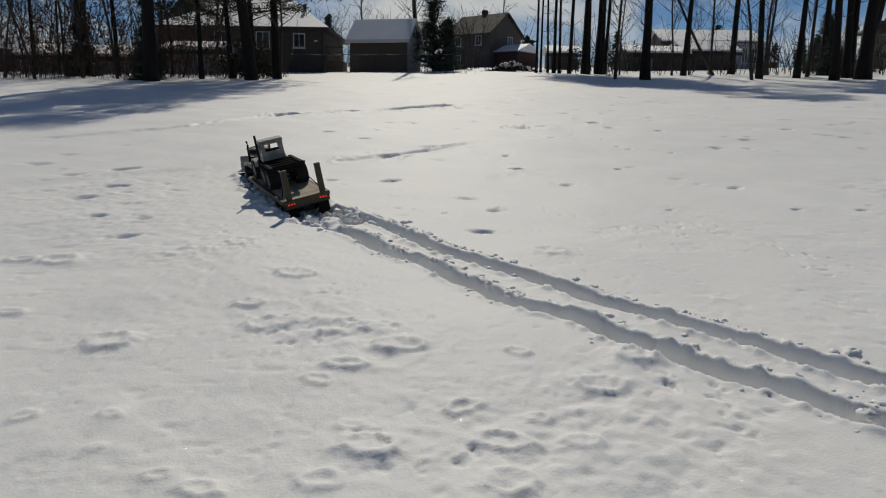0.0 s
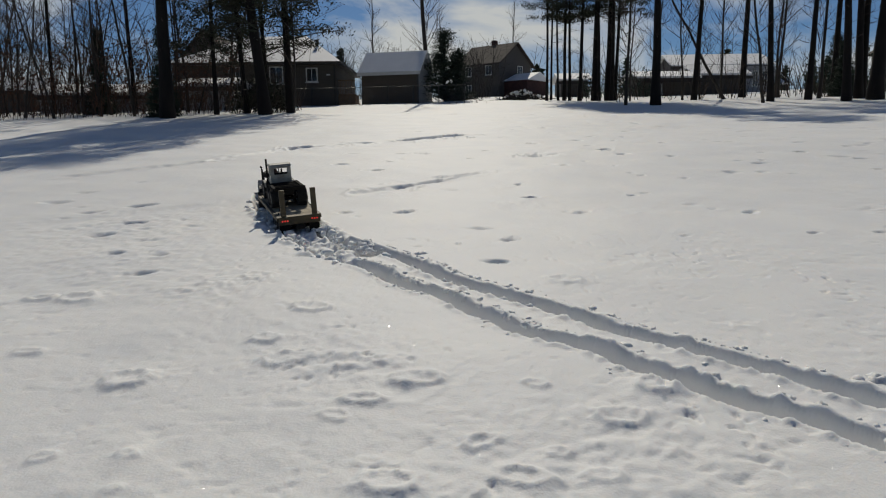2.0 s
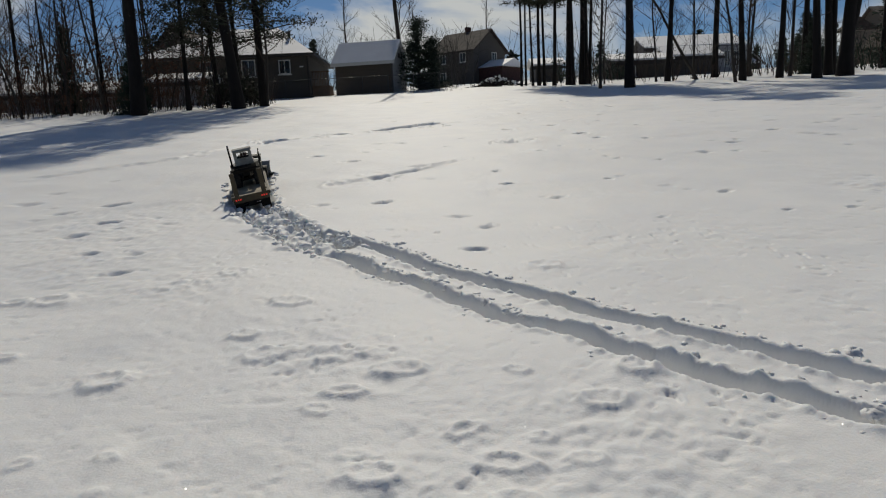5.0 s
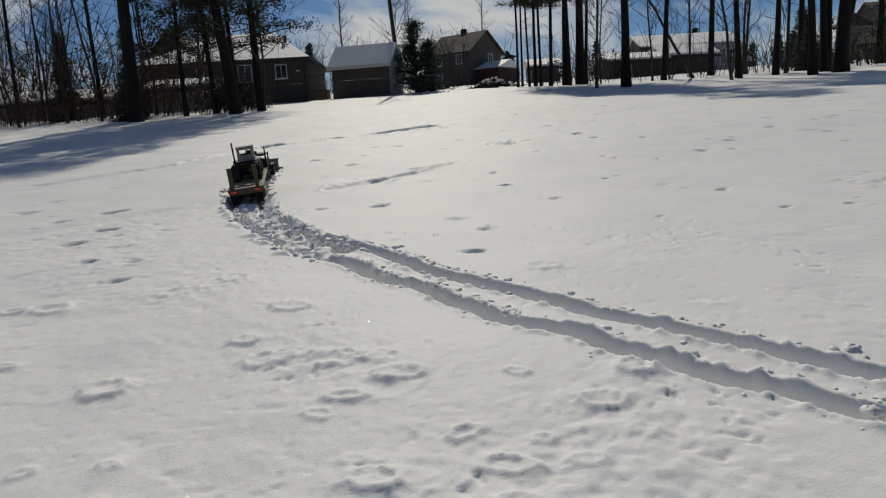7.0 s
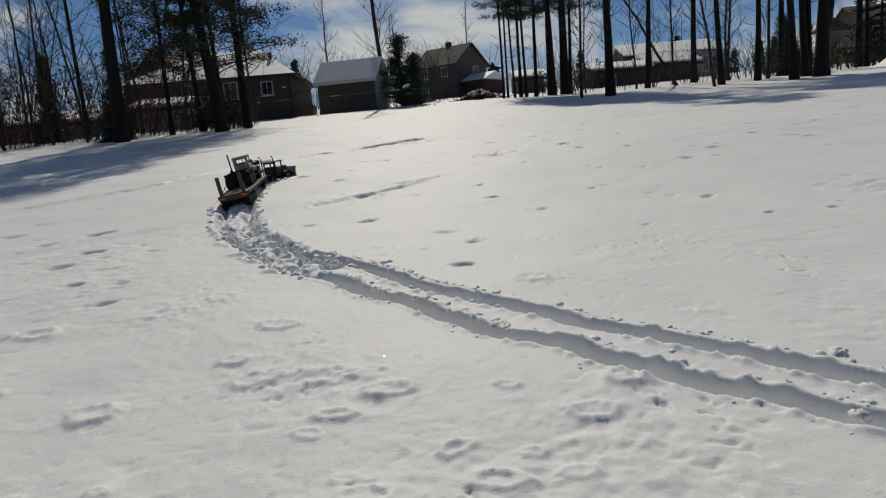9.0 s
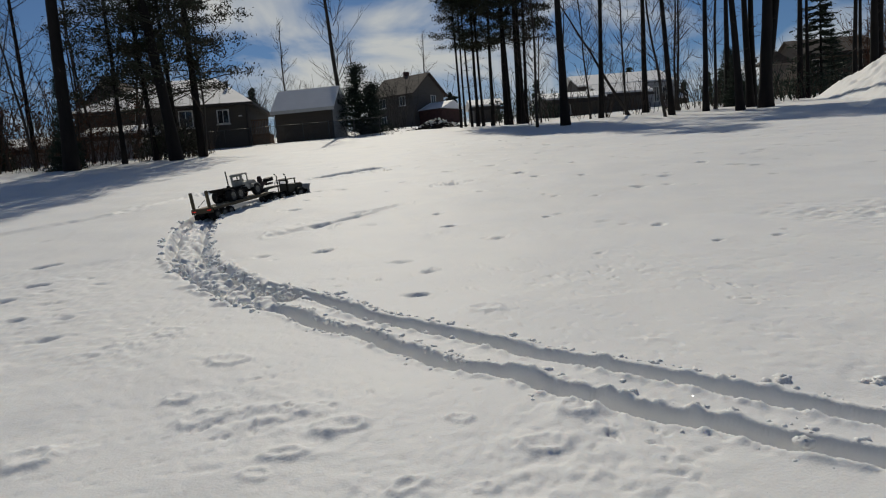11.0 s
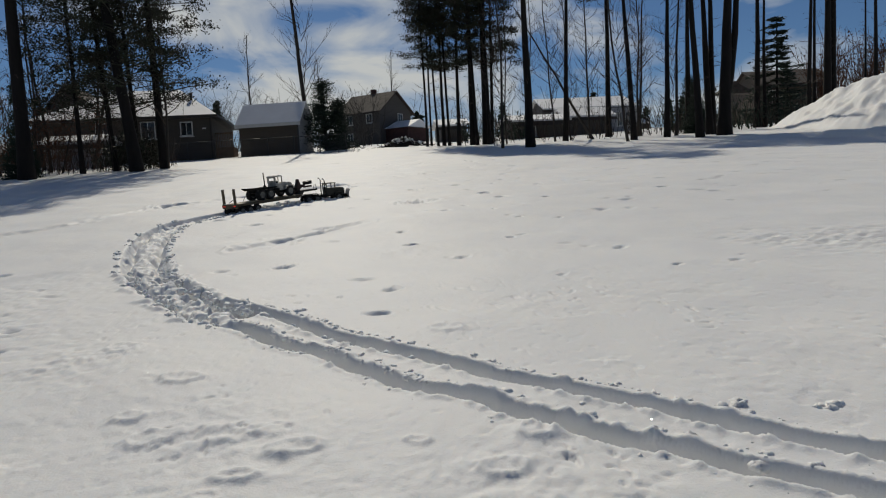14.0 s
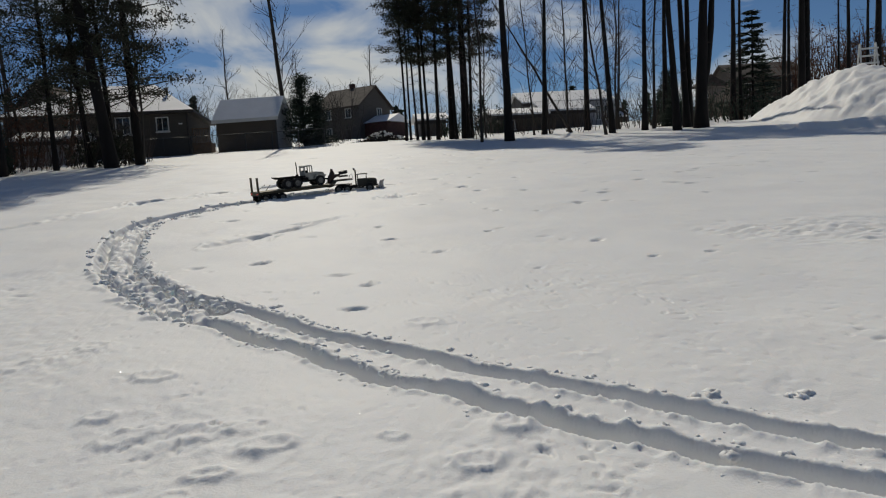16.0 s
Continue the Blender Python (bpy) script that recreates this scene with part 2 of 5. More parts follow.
FAR_RUT = spline([(5.2, 0.5), (4.4, 1.12), (3.6, 1.75), (2.9, 2.33), (2.27, 2.83), (1.94, 3.17), (1.55, 3.6), (1.31, 3.82), (1.06, 4.1), (0.92, 4.24), (0.78, 4.45), (0.46, 4.86), (0.08, 5.29),
                  (-0.12, 5.56), (-0.36, 5.95), (-0.64, 6.38), (-0.85, 6.6), (-1.1, 6.9)])
NEAR_RUT = spline([(4.9, 0.15), (4.1, 0.78), (3.3, 1.4), (2.6, 2.0), (2.02, 2.52), (1.71, 2.8), (1.56, 3.0), (1.36, 3.16), (1.16, 3.36), (0.93, 3.6), (0.82, 3.79), (0.69, 3.93), (0.4, 4.18),
                   (0.24, 4.44), (0.07, 4.68), (-0.11, 5.0), (-0.32, 5.21), (-0.54, 5.5), (-0.71, 5.8), (-1.0, 6.1)])

# boot prints and dents: x, y, length
PRINTS_NEAR = [(-1.74, 3.57, 0.32), (-1.31, 2.52, 0.09), (-1.37, 2.77, 0.13), (-1.02, 4.75, 0.3), (-1.17, 4.14, 0.21), (-0.98, 3.81, 0.31), (-0.58, 3.73, 0.34), (-0.21, 3.46, 0.3),
               (-0.57, 3.08, 0.16), (-0.45, 3.23, 0.22), (0.08, 2.84, 0.18), (0.22, 2.57, 0.24), (0.71, 3.05, 0.25), (0.95, 3.36, 0.25), (0.37, 3.41, 0.14), (-0.43, 2.29, 0.2),
               (-0.36, 2.68, 0.13), (-0.28, 2.52, 0.24), (-1.01, 2.35, 0.12), (0.81, 2.74, 0.09), (0.23, 2.29, 0.24), (-1.73, 2.78, 0.14), (-0.83, 2.26, 0.18), (0.54, 2.57, 0.15), (0.39, 2.76, 0.14)]
PRINTS_MID = [(-2.64, 5.8, 0.37), (-1.62, 5.57, 0.28), (-1.94, 5.28, 0.4), (-2.82, 5.09, 0.31), (-3.11, 5.12, 0.25), (-2.49, 3.94, 0.19), (-3.03, 7.98, 0.27), (-3.83, 7.54, 0.36), (-3.84, 8.24, 0.39),
              (-2.77, 6.45, 0.31), (-4.75, 8.97, 0.36), (-5.64, 9.79, 0.39), (-4.24, 9.37, 0.33), (-3.24, 6.56, 0.26), (0.49, 6.83, 0.3), (0.23, 7.49, 0.33), (0.33, 5.97, 0.24),
              (1.44, 8.33, 0.29), (0.79, 5.29, 0.3), (-0.65, 8.55, 0.34), (0.9, 10.53, 0.28), (0.96, 9.38, 0.3), (3.3, 8.07, 0.26), (4.04, 6.84, 0.18), (2.18, 6.83, 0.18), (3.41, 6.84, 0.16)]
PRINTS_FAR = [(2.6, 21.1, 0.49), (-0.71, 14.63, 0.34), (-1.19, 14.64, 0.39), (-1.51, 18.04, 0.56), (1.57, 13.97, 0.98), (4.3, 11.25, 0.32), (3.95, 13.3, 0.31), (4.57, 19.37, 0.51),
              (8.97, 15.15, 0.33), (-2.45, 34.14, 0.6), (-0.19, 32.84, 0.6), (1.54, 31.65, 0.6), (3.26, 30.52, 0.6), (4.8, 30.52, 0.6), (6.58, 31.07, 0.6), (7.44, 18.6, 0.37), (9.66, 18.98, 0.39),
              (7.03, 14.9, 0.3), (5.61, 15.51, 0.29), (2.83, 15.51, 0.29), (2.29, 9.38, 0.19), (-2.18, 14.87, 0.35), (-2.17, 13.05, 0.36), (-1.42, 12.31, 0.38), (3.43, 10.79, 0.22)]
scatter = random.Random(77)
PRINTS_OLD = [(scatter.uniform(-1.5, 13), scatter.uniform(6.5, 30), scatter.uniform(0.12, 0.34)) for _ in range(170)]
PRINTS_OLD += [(scatter.uniform(-9, -3), scatter.uniform(4, 12), scatter.uniform(0.12, 0.3)) for _ in range(60)]
PRINTS_OLD = [p for p in PRINTS_OLD if np.min(np.hypot(WAY[:, 0] - p[0], WAY[:, 1] - p[1])) > 0.6]
crumbs = random.Random(77)
PRINTS_OLD += [(crumbs.uniform(1.5, 19), crumbs.uniform(11, 29), crumbs.uniform(0.16, 0.4)) for _ in range(240)]
# old wind-blown trails: x, y from, x, y to, half width, depth
TRAILS = [(-6.71, 12.23, -4.97, 13.87, 0.16, 0.07), (-4.97, 13.87, -3.44, 16.44, 0.16, 0.07), (-3.63, 16.15, -2.27, 17.37, 0.22, 0.10), (-1.39, 9.94, -0.72, 10.52, 0.16, 0.07),
          (-0.72, 10.52, 0.4, 11.65, 0.15, 0.06), (-1.2, 17.71, -0.03, 18.59, 0.3, 0.17), (-7.2, 6.6, -3.6, 9.2, 0.25, 0.03)]
# ridges that a plough left before the heap, in the same terms
BANKS = [(20.5, 27.6, 24.5, 25.6, 0.35, 0.35), (22.6, 27.4, 25.6, 25.9, 0.4, 0.4), (18.0, 30.0, 21.0, 28.6, 0.5, 0.25)]
# trodden patches: x, y, radius, roughness
PATCHES = [(-1.94, 5.28, 0.5, 0.022), (0.75, 2.75, 0.6, 0.022), (-0.4, 3.6, 0.55, 0.016), (-3.7, 7.8, 1.4, 0.02), (-3.0, 6.0, 0.9, 0.014), (0.0, 2.4, 0.8, 0.012), (6.2, 7.3, 0.9, 0.065), (5.2, 7.9, 0.6, 0.045), (1.66, 4.27, 0.13, 0.03), (-0.95, 3.95, 0.4, 0.014), (-0.57, 3.73, 0.22, 0.02)]


def along(px, py, line):
    """For points: the signed distance from a line, positive on its left, and how far along it they lie."""
    lx, ly = line[:, 0], line[:, 1]
    s = np.concatenate([[0], np.cumsum(np.hypot(np.diff(lx), np.diff(ly)))])
    gx, gy = np.gradient(lx), np.gradient(ly)
    g = np.hypot(gx, gy)
    d, a = np.empty(len(px)), np.empty(len(px))
    for i in range(0, len(px), 20000):
        x, y = px[i:i + 20000, None], py[i:i + 20000, None]
        k = np.argmin((x - lx) ** 2 + (y - ly) ** 2, axis=1)
        dx, dy = x[:, 0] - lx[k], y[:, 0] - ly[k]
        d[i:i + 20000] = (gx[k] * dy - gy[k] * dx) / g[k]
        a[i:i + 20000] = s[k] + (gx[k] * dx + gy[k] * dy) / g[k]
    return d, a, s[-1]


def step(x, a, b):
    t = np.clip((x - a) / (b - a), 0, 1)
    return t * t * (3 - 2 * t)


def untouched(x, y):
    """The field with its drifts and old prints, before the vehicles came."""
    z = field(x, y)
    near = np.exp(-np.hypot(x, y - 4) / 14)
    z = z + 0.018 * wander(x, y, 1.3, 1) + 0.010 * wander(x, y, 0.55, 2) + 0.05 * wander(x, y, 5.5, 3) * step(y, 9, 22)
    z = z + near * (0.6 + 0.6 * wander(x, y, 0.8, 27)) * (0.0055 * wander(x, y, 0.19, 4) + 0.003 * wander(x, y, 0.075, 5) + 0.0016 * wander(x, y, 0.034, 6) + 0.0007 * wander(x, y, 0.017, 28))
    for cx, cy, r, amount in PATCHES:
        w = np.exp(-((x - cx) ** 2 + (y - cy) ** 2) / (r * r))
        z = z + w * 0.38 * amount * (0.8 * wander(x, y, 0.12, 7) + 0.7 * wander(x, y, 0.06, 8) + 0.35 * wander(x, y, 0.028, 29) - 0.2)
    w = (y < 7) & (y > 1) & (np.abs(x) < 5)
    worn = np.clip(wander(x[w], y[w], 0.7, 44) + 1.0 * np.exp(-((x[w] - 0.65) ** 2 + (y[w] - 2.75) ** 2) / 0.6) + 0.7 * np.exp(-((x[w] + 0.6) ** 2 + (y[w] - 3.8) ** 2) / 0.35) - 0.62, 0, 1)
    grit = np.clip(wander(x[w], y[w], 0.11, 45) + 0.5 * wander(x[w], y[w], 0.05, 46) - 0.25, 0, 1)
    pits = np.clip(wander(x[w], y[w], 0.065, 47) + 0.5 * wander(x[w], y[w], 0.03, 48) + 0.3 * wander(x[w], y[w], 0.25, 51) - 0.5, 0, 1)
    z[w] += (1.2 * worn + 0.16) * (0.012 * grit - 0.05 * pits)
    turn = np.random.default_rng(8)
    for prints in (PRINTS_NEAR, PRINTS_MID, PRINTS_FAR, PRINTS_OLD):
        for cx, cy, size in prints:
            a = turn.uniform(-0.5, 0.5)
            deep = turn.uniform(0.6 if prints is PRINTS_NEAR else 0.4, 1.0) * min(0.034, 0.13 * size) * ((0.95 if cy > 11 else 0.55) if prints is PRINTS_OLD else 1) * (2.2 if cy > 25 else 1)
            w = np.abs(x - cx) + np.abs(y - cy) < 2.5 * size
            if not w.any():
                continue
            dx, dy = x[w] - cx, y[w] - cy
            u, v = dx * math.cos(a) + dy * math.sin(a), -dx * math.sin(a) + dy * math.cos(a)
            u, v = u / (turn.uniform(0.36, 0.46) * size), v / (turn.uniform(0.22, 0.36) * size)
            rag = 0.12 * wander(x[w], y[w], 0.14, 9 + cx) + 0.14 * wander(x[w], y[w], 0.045, 10) + 0.08 * wander(x[w], y[w], 0.022, 10)
            r = np.sqrt(u * u + v * v) * (1 + rag)
            if cy < 5.7 and prints is not PRINTS_OLD:
                # a boot print that the thaw has left standing: a low plate with a crisp rim round a shallow dish
                plate = 0.62 * deep * (1 - step(r, 0.9, 1.5)) + 0.28 * deep * np.exp(-(r / 1.9) ** 4)
                dish = -0.42 * deep * (1 - step(r, 0.35, 0.95)) * (1 + 0.5 * wander(x[w], y[w], 0.05, 11))
                crisp = 0.10 * deep * np.exp(-((r - 0.95) / 0.1) ** 2) * (1 + 0.8 * wander(x[w], y[w], 0.04, 12))
                z[w] += plate + dish + crisp + 0.12 * deep * np.exp(-(r / 1.5) ** 4) * (wander(x[w], y[w], 0.05, 42) + wander(x[w], y[w], 0.024, 43))
            else:
                r = r * (1 + 0.35 * wander(x[w], y[w], 0.13, 52))
                z[w] += deep * (-(1.8 if prints is PRINTS_OLD else 2.3) * np.exp(-(r / 0.68) ** 2) + 0.16 * np.exp(-((r - 1.25) / 0.4) ** 2))
    for x0, y0, x1, y1, half, deep in TRAILS:
        w = (x > min(x0, x1) - 1) & (x < max(x0, x1) + 1) & (y > min(y0, y1) - 1) & (y < max(y0, y1) + 1)
        dx, dy = x1 - x0, y1 - y0
        t = np.clip(((x[w] - x0) * dx + (y[w] - y0) * dy) / (dx * dx + dy * dy), 0, 1)
        r = np.hypot(x[w] - x0 - t * dx, y[w] - y0 - t * dy) / (0.7 * half) * (1 + 0.4 * wander(x[w], y[w], 0.3, 13) + 0.25 * wander(x[w], y[w], 0.1, 14))
        z[w] += 0.75 * deep * (-np.exp(-r * r) + 0.3 * np.exp(-((r - 1.7) / 0.6) ** 2)) * (0.85 + 0.3 * wander(x[w], y[w], 0.5, 14))
    # the heap of ploughed snow
    w = (x > 12) & (x < 44) & (y > 18) & (y < 50)
    r = np.hypot((x[w] - 27.5) / 3.8, (y[w] - 32.6) / 8.0) * (1 + 0.06 * wander(x[w], y[w], 2.5, 15))
    heap = 3.5 * np.clip(1.04 - np.sqrt(r * r + 0.12), 0, 1) + 0.25 * step(r, 1.5, 0.8)
    z[w] += heap + np.clip(heap, 0, 1) * (0.10 * wander(x[w], y[w], 0.9, 16) + 0.085 * wander(x[w], y[w], 0.45, 17) + 0.08 * wander(x[w], y[w], 0.2, 18) + 0.035 * wander(x[w], y[w], 0.1, 19))
    for x0, y0, x1, y1, half, deep in BANKS:
        w = (x > min(x0, x1) - 2) & (x < max(x0, x1) + 2) & (y > min(y0, y1) - 2) & (y < max(y0, y1) + 2)
        dx, dy = x1 - x0, y1 - y0
        t = np.clip(((x[w] - x0) * dx + (y[w] - y0) * dy) / (dx * dx + dy * dy), 0, 1)
        r = np.hypot(x[w] - x0 - t * dx, y[w] - y0 - t * dy) / half * (1 + 0.2 * wander(x[w], y[w], 0.5, 13))
        z[w] += deep * np.exp(-r * r)
    return z


CHURN = 0.29                        # half width of the churned way


def trodden(x, y):
    """The field as the vehicles leave it."""
    z = untouched(x, y)
    w = (x > -4.2) & (x < 5.6) & (y > -0.5) & (y < 8)
    for k, line in enumerate((FAR_RUT, NEAR_RUT)):
        d, a, total = along(x[w], y[w], line)
        d = d - (0.022 if k == 0 else 0.0) + 0.010 * wander(x[w], y[w], 0.35, 20 + k) + 0.016 * wander(x[w], y[w], 0.8, 50 + k)
        rag = 0.007 * wander(x[w], y[w], 0.14, 22) + 0.004 * wander(x[w], y[w], 0.05, 23) + 0.002 * wander(x[w], y[w], 0.02, 36)
        r = np.abs(d) + rag
        fade = (1 - step(a, total - 0.25, total)) * step(a, 0, 1.6)
        groove = -(0.155 + 0.015 * wander(x[w], y[w], 0.4, 24)) * (1 - step(r, 0.052, 0.088))
        lumps = np.clip(wander(x[w], y[w], 0.06, 25) + 0.6 * wander(x[w], y[w], 0.13, 26), 0, 2)
        berm = (0.006 + 0.020 * lumps + 0.010 * np.clip(wander(x[w], y[w], 0.025, 41), 0, 1)) * np.exp(-((r - 0.108) / 0.026) ** 2) + 0.006 * lumps * np.exp(-((r - 0.15) / 0.05) ** 2)
        tread = 0.004 * np.sin(a * 2 * math.pi / 0.028) * np.exp(-((r - 0.05) / 0.05) ** 2)
        z[w] += fade * (groove + berm + tread)
    d1 = np.full(len(x), 9.0)
    w = (x > -4.2) & (x < 3.2) & (y > 5.0) & (y < 17.6)
    d, s, total = along(x[w], y[w], WAY)
    rag = 0.05 * wander(x[w], y[w], 0.22, 30) + 0.025 * wander(x[w], y[w], 0.08, 31)
    on = step(s, 0.85, 1.3) * (1 - step(s, LAST - 0.25, LAST))
    fresh = step(s, FRESH - 0.2, FRESH)
    r = np.abs(d) + rag * (1 - fresh)
    bed = 1 - step(r, CHURN - 0.05, CHURN)
    lump = 0.024 * wander(x[w], y[w], 0.14, 32) + 0.022 * wander(x[w], y[w], 0.07, 33) + 0.012 * wander(x[w], y[w], 0.035, 49)
    rut = np.exp(-((np.abs(d + 0.03 * wander(x[w], y[w], 0.4, 34)) - 0.175) / 0.04) ** 2)
    z[w] += on * bed * (-0.062 + 0.02 * (1 - fresh) + lump * (1.9 - 0.6 * fresh) - 0.095 * rut)
    edge = np.exp(-((r - CHURN - 0.02) / 0.05) ** 2) * np.clip(wander(x[w], y[w], 0.1, 35) + 0.4, 0, 2)
    z[w] += on * (1 - fresh) * 0.035 * edge
    return z


def graded(fine0, fine1, step0, growth, limit):
    """Coordinates that grow coarser outside of a fine stretch."""
    mid = list(np.arange(fine0, fine1, step0))
    out, d = [], step0
    p = fine1
    while p < limit:
        out.append(p)
        d *= growth
        p += d
    back, d, p = [], step0, fine0 - step0
    while p > -limit:
        back.append(p)
        d *= growth
        p -= d
    return np.array(back[::-1] + mid + out)


gx = graded(-4.4, 4.4, 0.018, 1.06, 3000)
flank, d_now = [3.0], 0.011
while flank[-1] < 33:
    d_now = min(1.0125 * d_now, 0.17)
    flank.append(flank[-1] + d_now)
gx = np.concatenate([gx[gx < -2.0], np.arange(-2.0, 3.0, 0.011), flank, gx[gx > flank[-1] + 0.3]])
rows_y, y_now = [], 1.3
while y_now < 3000:
    rows_y.append(y_now)
    y_now += 0.012 + 0.0026 * (y_now - 1.3) if y_now < 17.5 else (0.05 + 0.006 * (y_now - 17.5) if y_now < 36 else (0.17 + 0.03 * (y_now - 36) if y_now < 60 else 0.15 * (y_now - 53)))
before, d_now, y_now = [], 0.02, 1.28
while y_now > -3000:
    before.append(y_now)
    d_now *= 1.25
    y_now -= d_now
gy = np.array(before[::-1] + rows_y)


def sheet(name, xs, ys, height):
    gxx, gyy = np.meshgrid(xs, ys)
    x, y = gxx.ravel(), gyy.ravel()
    co = np.stack([x, y, height(x, y)], axis=1)
    nx, ny = len(xs), len(ys)
    i = np.arange(nx * ny).reshape(ny, nx)
    quads = np.stack([i[:-1, :-1], i[:-1, 1:], i[1:, 1:], i[1:, :-1]], axis=-1).reshape(-1, 4)
    me = bpy.data.meshes.new(name)
    me.vertices.add(len(co))
    me.vertices.foreach_set("co", co.ravel())
    me.loops.add(quads.size)
    me.loops.foreach_set("vertex_index", quads.ravel())
    me.polygons.add(len(quads))
    me.polygons.foreach_set("loop_start", np.arange(0, quads.size, 4))
    me.polygons.foreach_set("use_smooth", np.ones(len(quads), bool))
    me.update()
    me.materials.append(SNOW)
    return me


ground = new("ground", sheet("ground", gx, gy, trodden))
tagged(ground, "sunlit old snow with boot prints and wheel ruts", "snow", kind="structure")


def plane_z(x, y):
    return -(NORMAL.x * x + NORMAL.y * y) / NORMAL.z


# ---- houses ----
def window(parent, x, z, w, h, y=0.0, bars=1, m=Matrix()):
    """A window in a wall that faces -y: frame, sash bar, panes and sill."""
    def put(name, bm, mat):
        bm.transform(m)
        return part(name, bm, mat, win)
    f = 0.07
    bm = boxes((x, x + f, y - 0.06, y + 0.04, z, z + h), (x + w - f, x + w, y - 0.06, y + 0.04, z, z + h), (x + f, x + w - f, y - 0.06, y + 0.04, z, z + f),
               (x + f, x + w - f, y - 0.06, y + 0.04, z + h - f, z + h))
    bm.transform(m)
    win = part("window", bm, TRIM, parent, "white-framed window")
    n = bars + 1
    pw = (w - 2 * f) / n
    for k in range(n):
        put("pane", boxes((x + f + k * pw + 0.02, x + f + (k + 1) * pw - 0.02, y - 0.025, y + 0.01, z + f, z + h - f)), GLASS)
    for k in range(1, n):
        put("sash_bar", boxes((x + f + k * pw - 0.02, x + f + k * pw + 0.02, y - 0.055, y + 0.02, z + f, z + h - f)), TRIM)
    put("window_sill", boxes((x - 0.06, x + w + 0.06, y - 0.12, y + 0.02, z - 0.07, z - 0.004)), TRIM)
    return win


def gable_roof(length, depth, eave, ridge, over=0.3, thick=0.14, lift=0.0):
    """Two pitched slabs with the ridge along x."""
    bm = bmesh.new()
    slope = (ridge - eave) / (depth / 2)
    y0, z0 = -over, eave - over * slope
    outline = [(y0, z0 + lift), (depth / 2, ridge + lift), (depth + over, z0 + lift), (depth + over, z0 + thick + lift), (depth / 2, ridge + thick + lift), (y0, z0 + thick + lift)]
    return prism(bm, outline, -over, length + over)


def gable_walls(length, depth, eave, ridge, base=-1.2):
    bm = bmesh.new()
    return prism(bm, [(0, base), (depth, base), (depth, eave), (depth / 2, ridge), (0, eave)], 0, length)


def at_house(u, v, w, turn=0):
    return pose(u, v, plane_z(u, v) + w, 0, 0, turn)


def bungalow():
    h = thing("bungalow", at_house(-20.5, 52, 0.5), "taupe-sided bungalow with a snow-covered hip roof", "house")
    L, D, E = 11.75, 9.6, 3.3
    part("wall", boxes((0, L, 0, D, -1, E)), SHADED_TAUPE, h)
    bm = bmesh.new()
    o = 0.45
    solid(bm, [(-o, -o, E), (L + o, -o, E), (L + o, D + o, E), (-o, D + o, E), (4.2, D / 2, E + 2.55), (L - 3.0, D / 2, E + 2.55)],
          [(3, 2, 1, 0), (0, 1, 5, 4), (2, 3, 4, 5), (1, 2, 5), (3, 0, 4)])
    roof = part("roof", bm, ROOF_SNOW, h, "hip roof under smooth snow")
    part("fascia_board", boxes((-o - 0.03, L + o + 0.03, -o - 0.03, D + o + 0.03, E - 0.18, E - 0.003)), DARK_TRIM, h, "dark fascia")
    rod("vent_pipe", [(10.0, 2.6, E + 0.9), (10.0, 2.6, E + 1.95)], 0.09, DARK_TRIM, roof, "black roof vent")
    part("vent_cap", boxes((9.83, 10.1, 2.5, 2.7, E + 1.8, E + 1.92)), DARK_TRIM, roof)
    window(h, 9.6, 1.9, 0.85, 1.0)
    window(h, 6.95, 1.8, 1.0, 1.2)
    window(h, 4.0, 1.8, 1.0, 1.2)
    part("wall_lamp", boxes((11.1, 11.35, -0.06, -0.002, 2.35, 2.43)), TRIM, h)
    part("downpipe", boxes((L - 0.12, L - 0.04, -0.09, -0.004, -0.5, E - 0.2)), DARK_TRIM, h)


def gabled_house():
    h = thing("gabled_house", at_house(-21.4, 56, 1.0), "grey house end with a steep gable, darkened as in shade", "house")
    wall = boxes()
    L, D, E, R = 3.7, 9, 3.3, 5.4
    prism(wall, [(0, -1.5), (L, -1.5), (L, E), (L / 2, R), (0, E)], 0, D)
    wall.transform(Matrix.Rotation(radians(90), 4, "Z") @ Matrix.Scale(-1, 4, (0, 1, 0)))
    bmesh.ops.recalc_face_normals(wall, faces=wall.faces)
    part("wall", wall, SHADED_GREY, h)
    roof = bmesh.new()
    o = 0.35
    s = (R - E) / (L / 2)
    prism(roof, [(-o, E - o * s + 0.02), (L / 2, R + 0.02), (L + o, E - o * s + 0.02), (L + o, E - o * s + 0.2), (L / 2, R + 0.2), (-o, E - o * s + 0.2)], -o, D + o)
    roof.transform(Matrix.Rotation(radians(90), 4, "Z") @ Matrix.Scale(-1, 4, (0, 1, 0)))
    bmesh.ops.recalc_face_normals(roof, faces=roof.faces)
    part("roof", roof, SHINGLE, h)
    window(h, 1.35, 2.6, 1.0, 1.1)


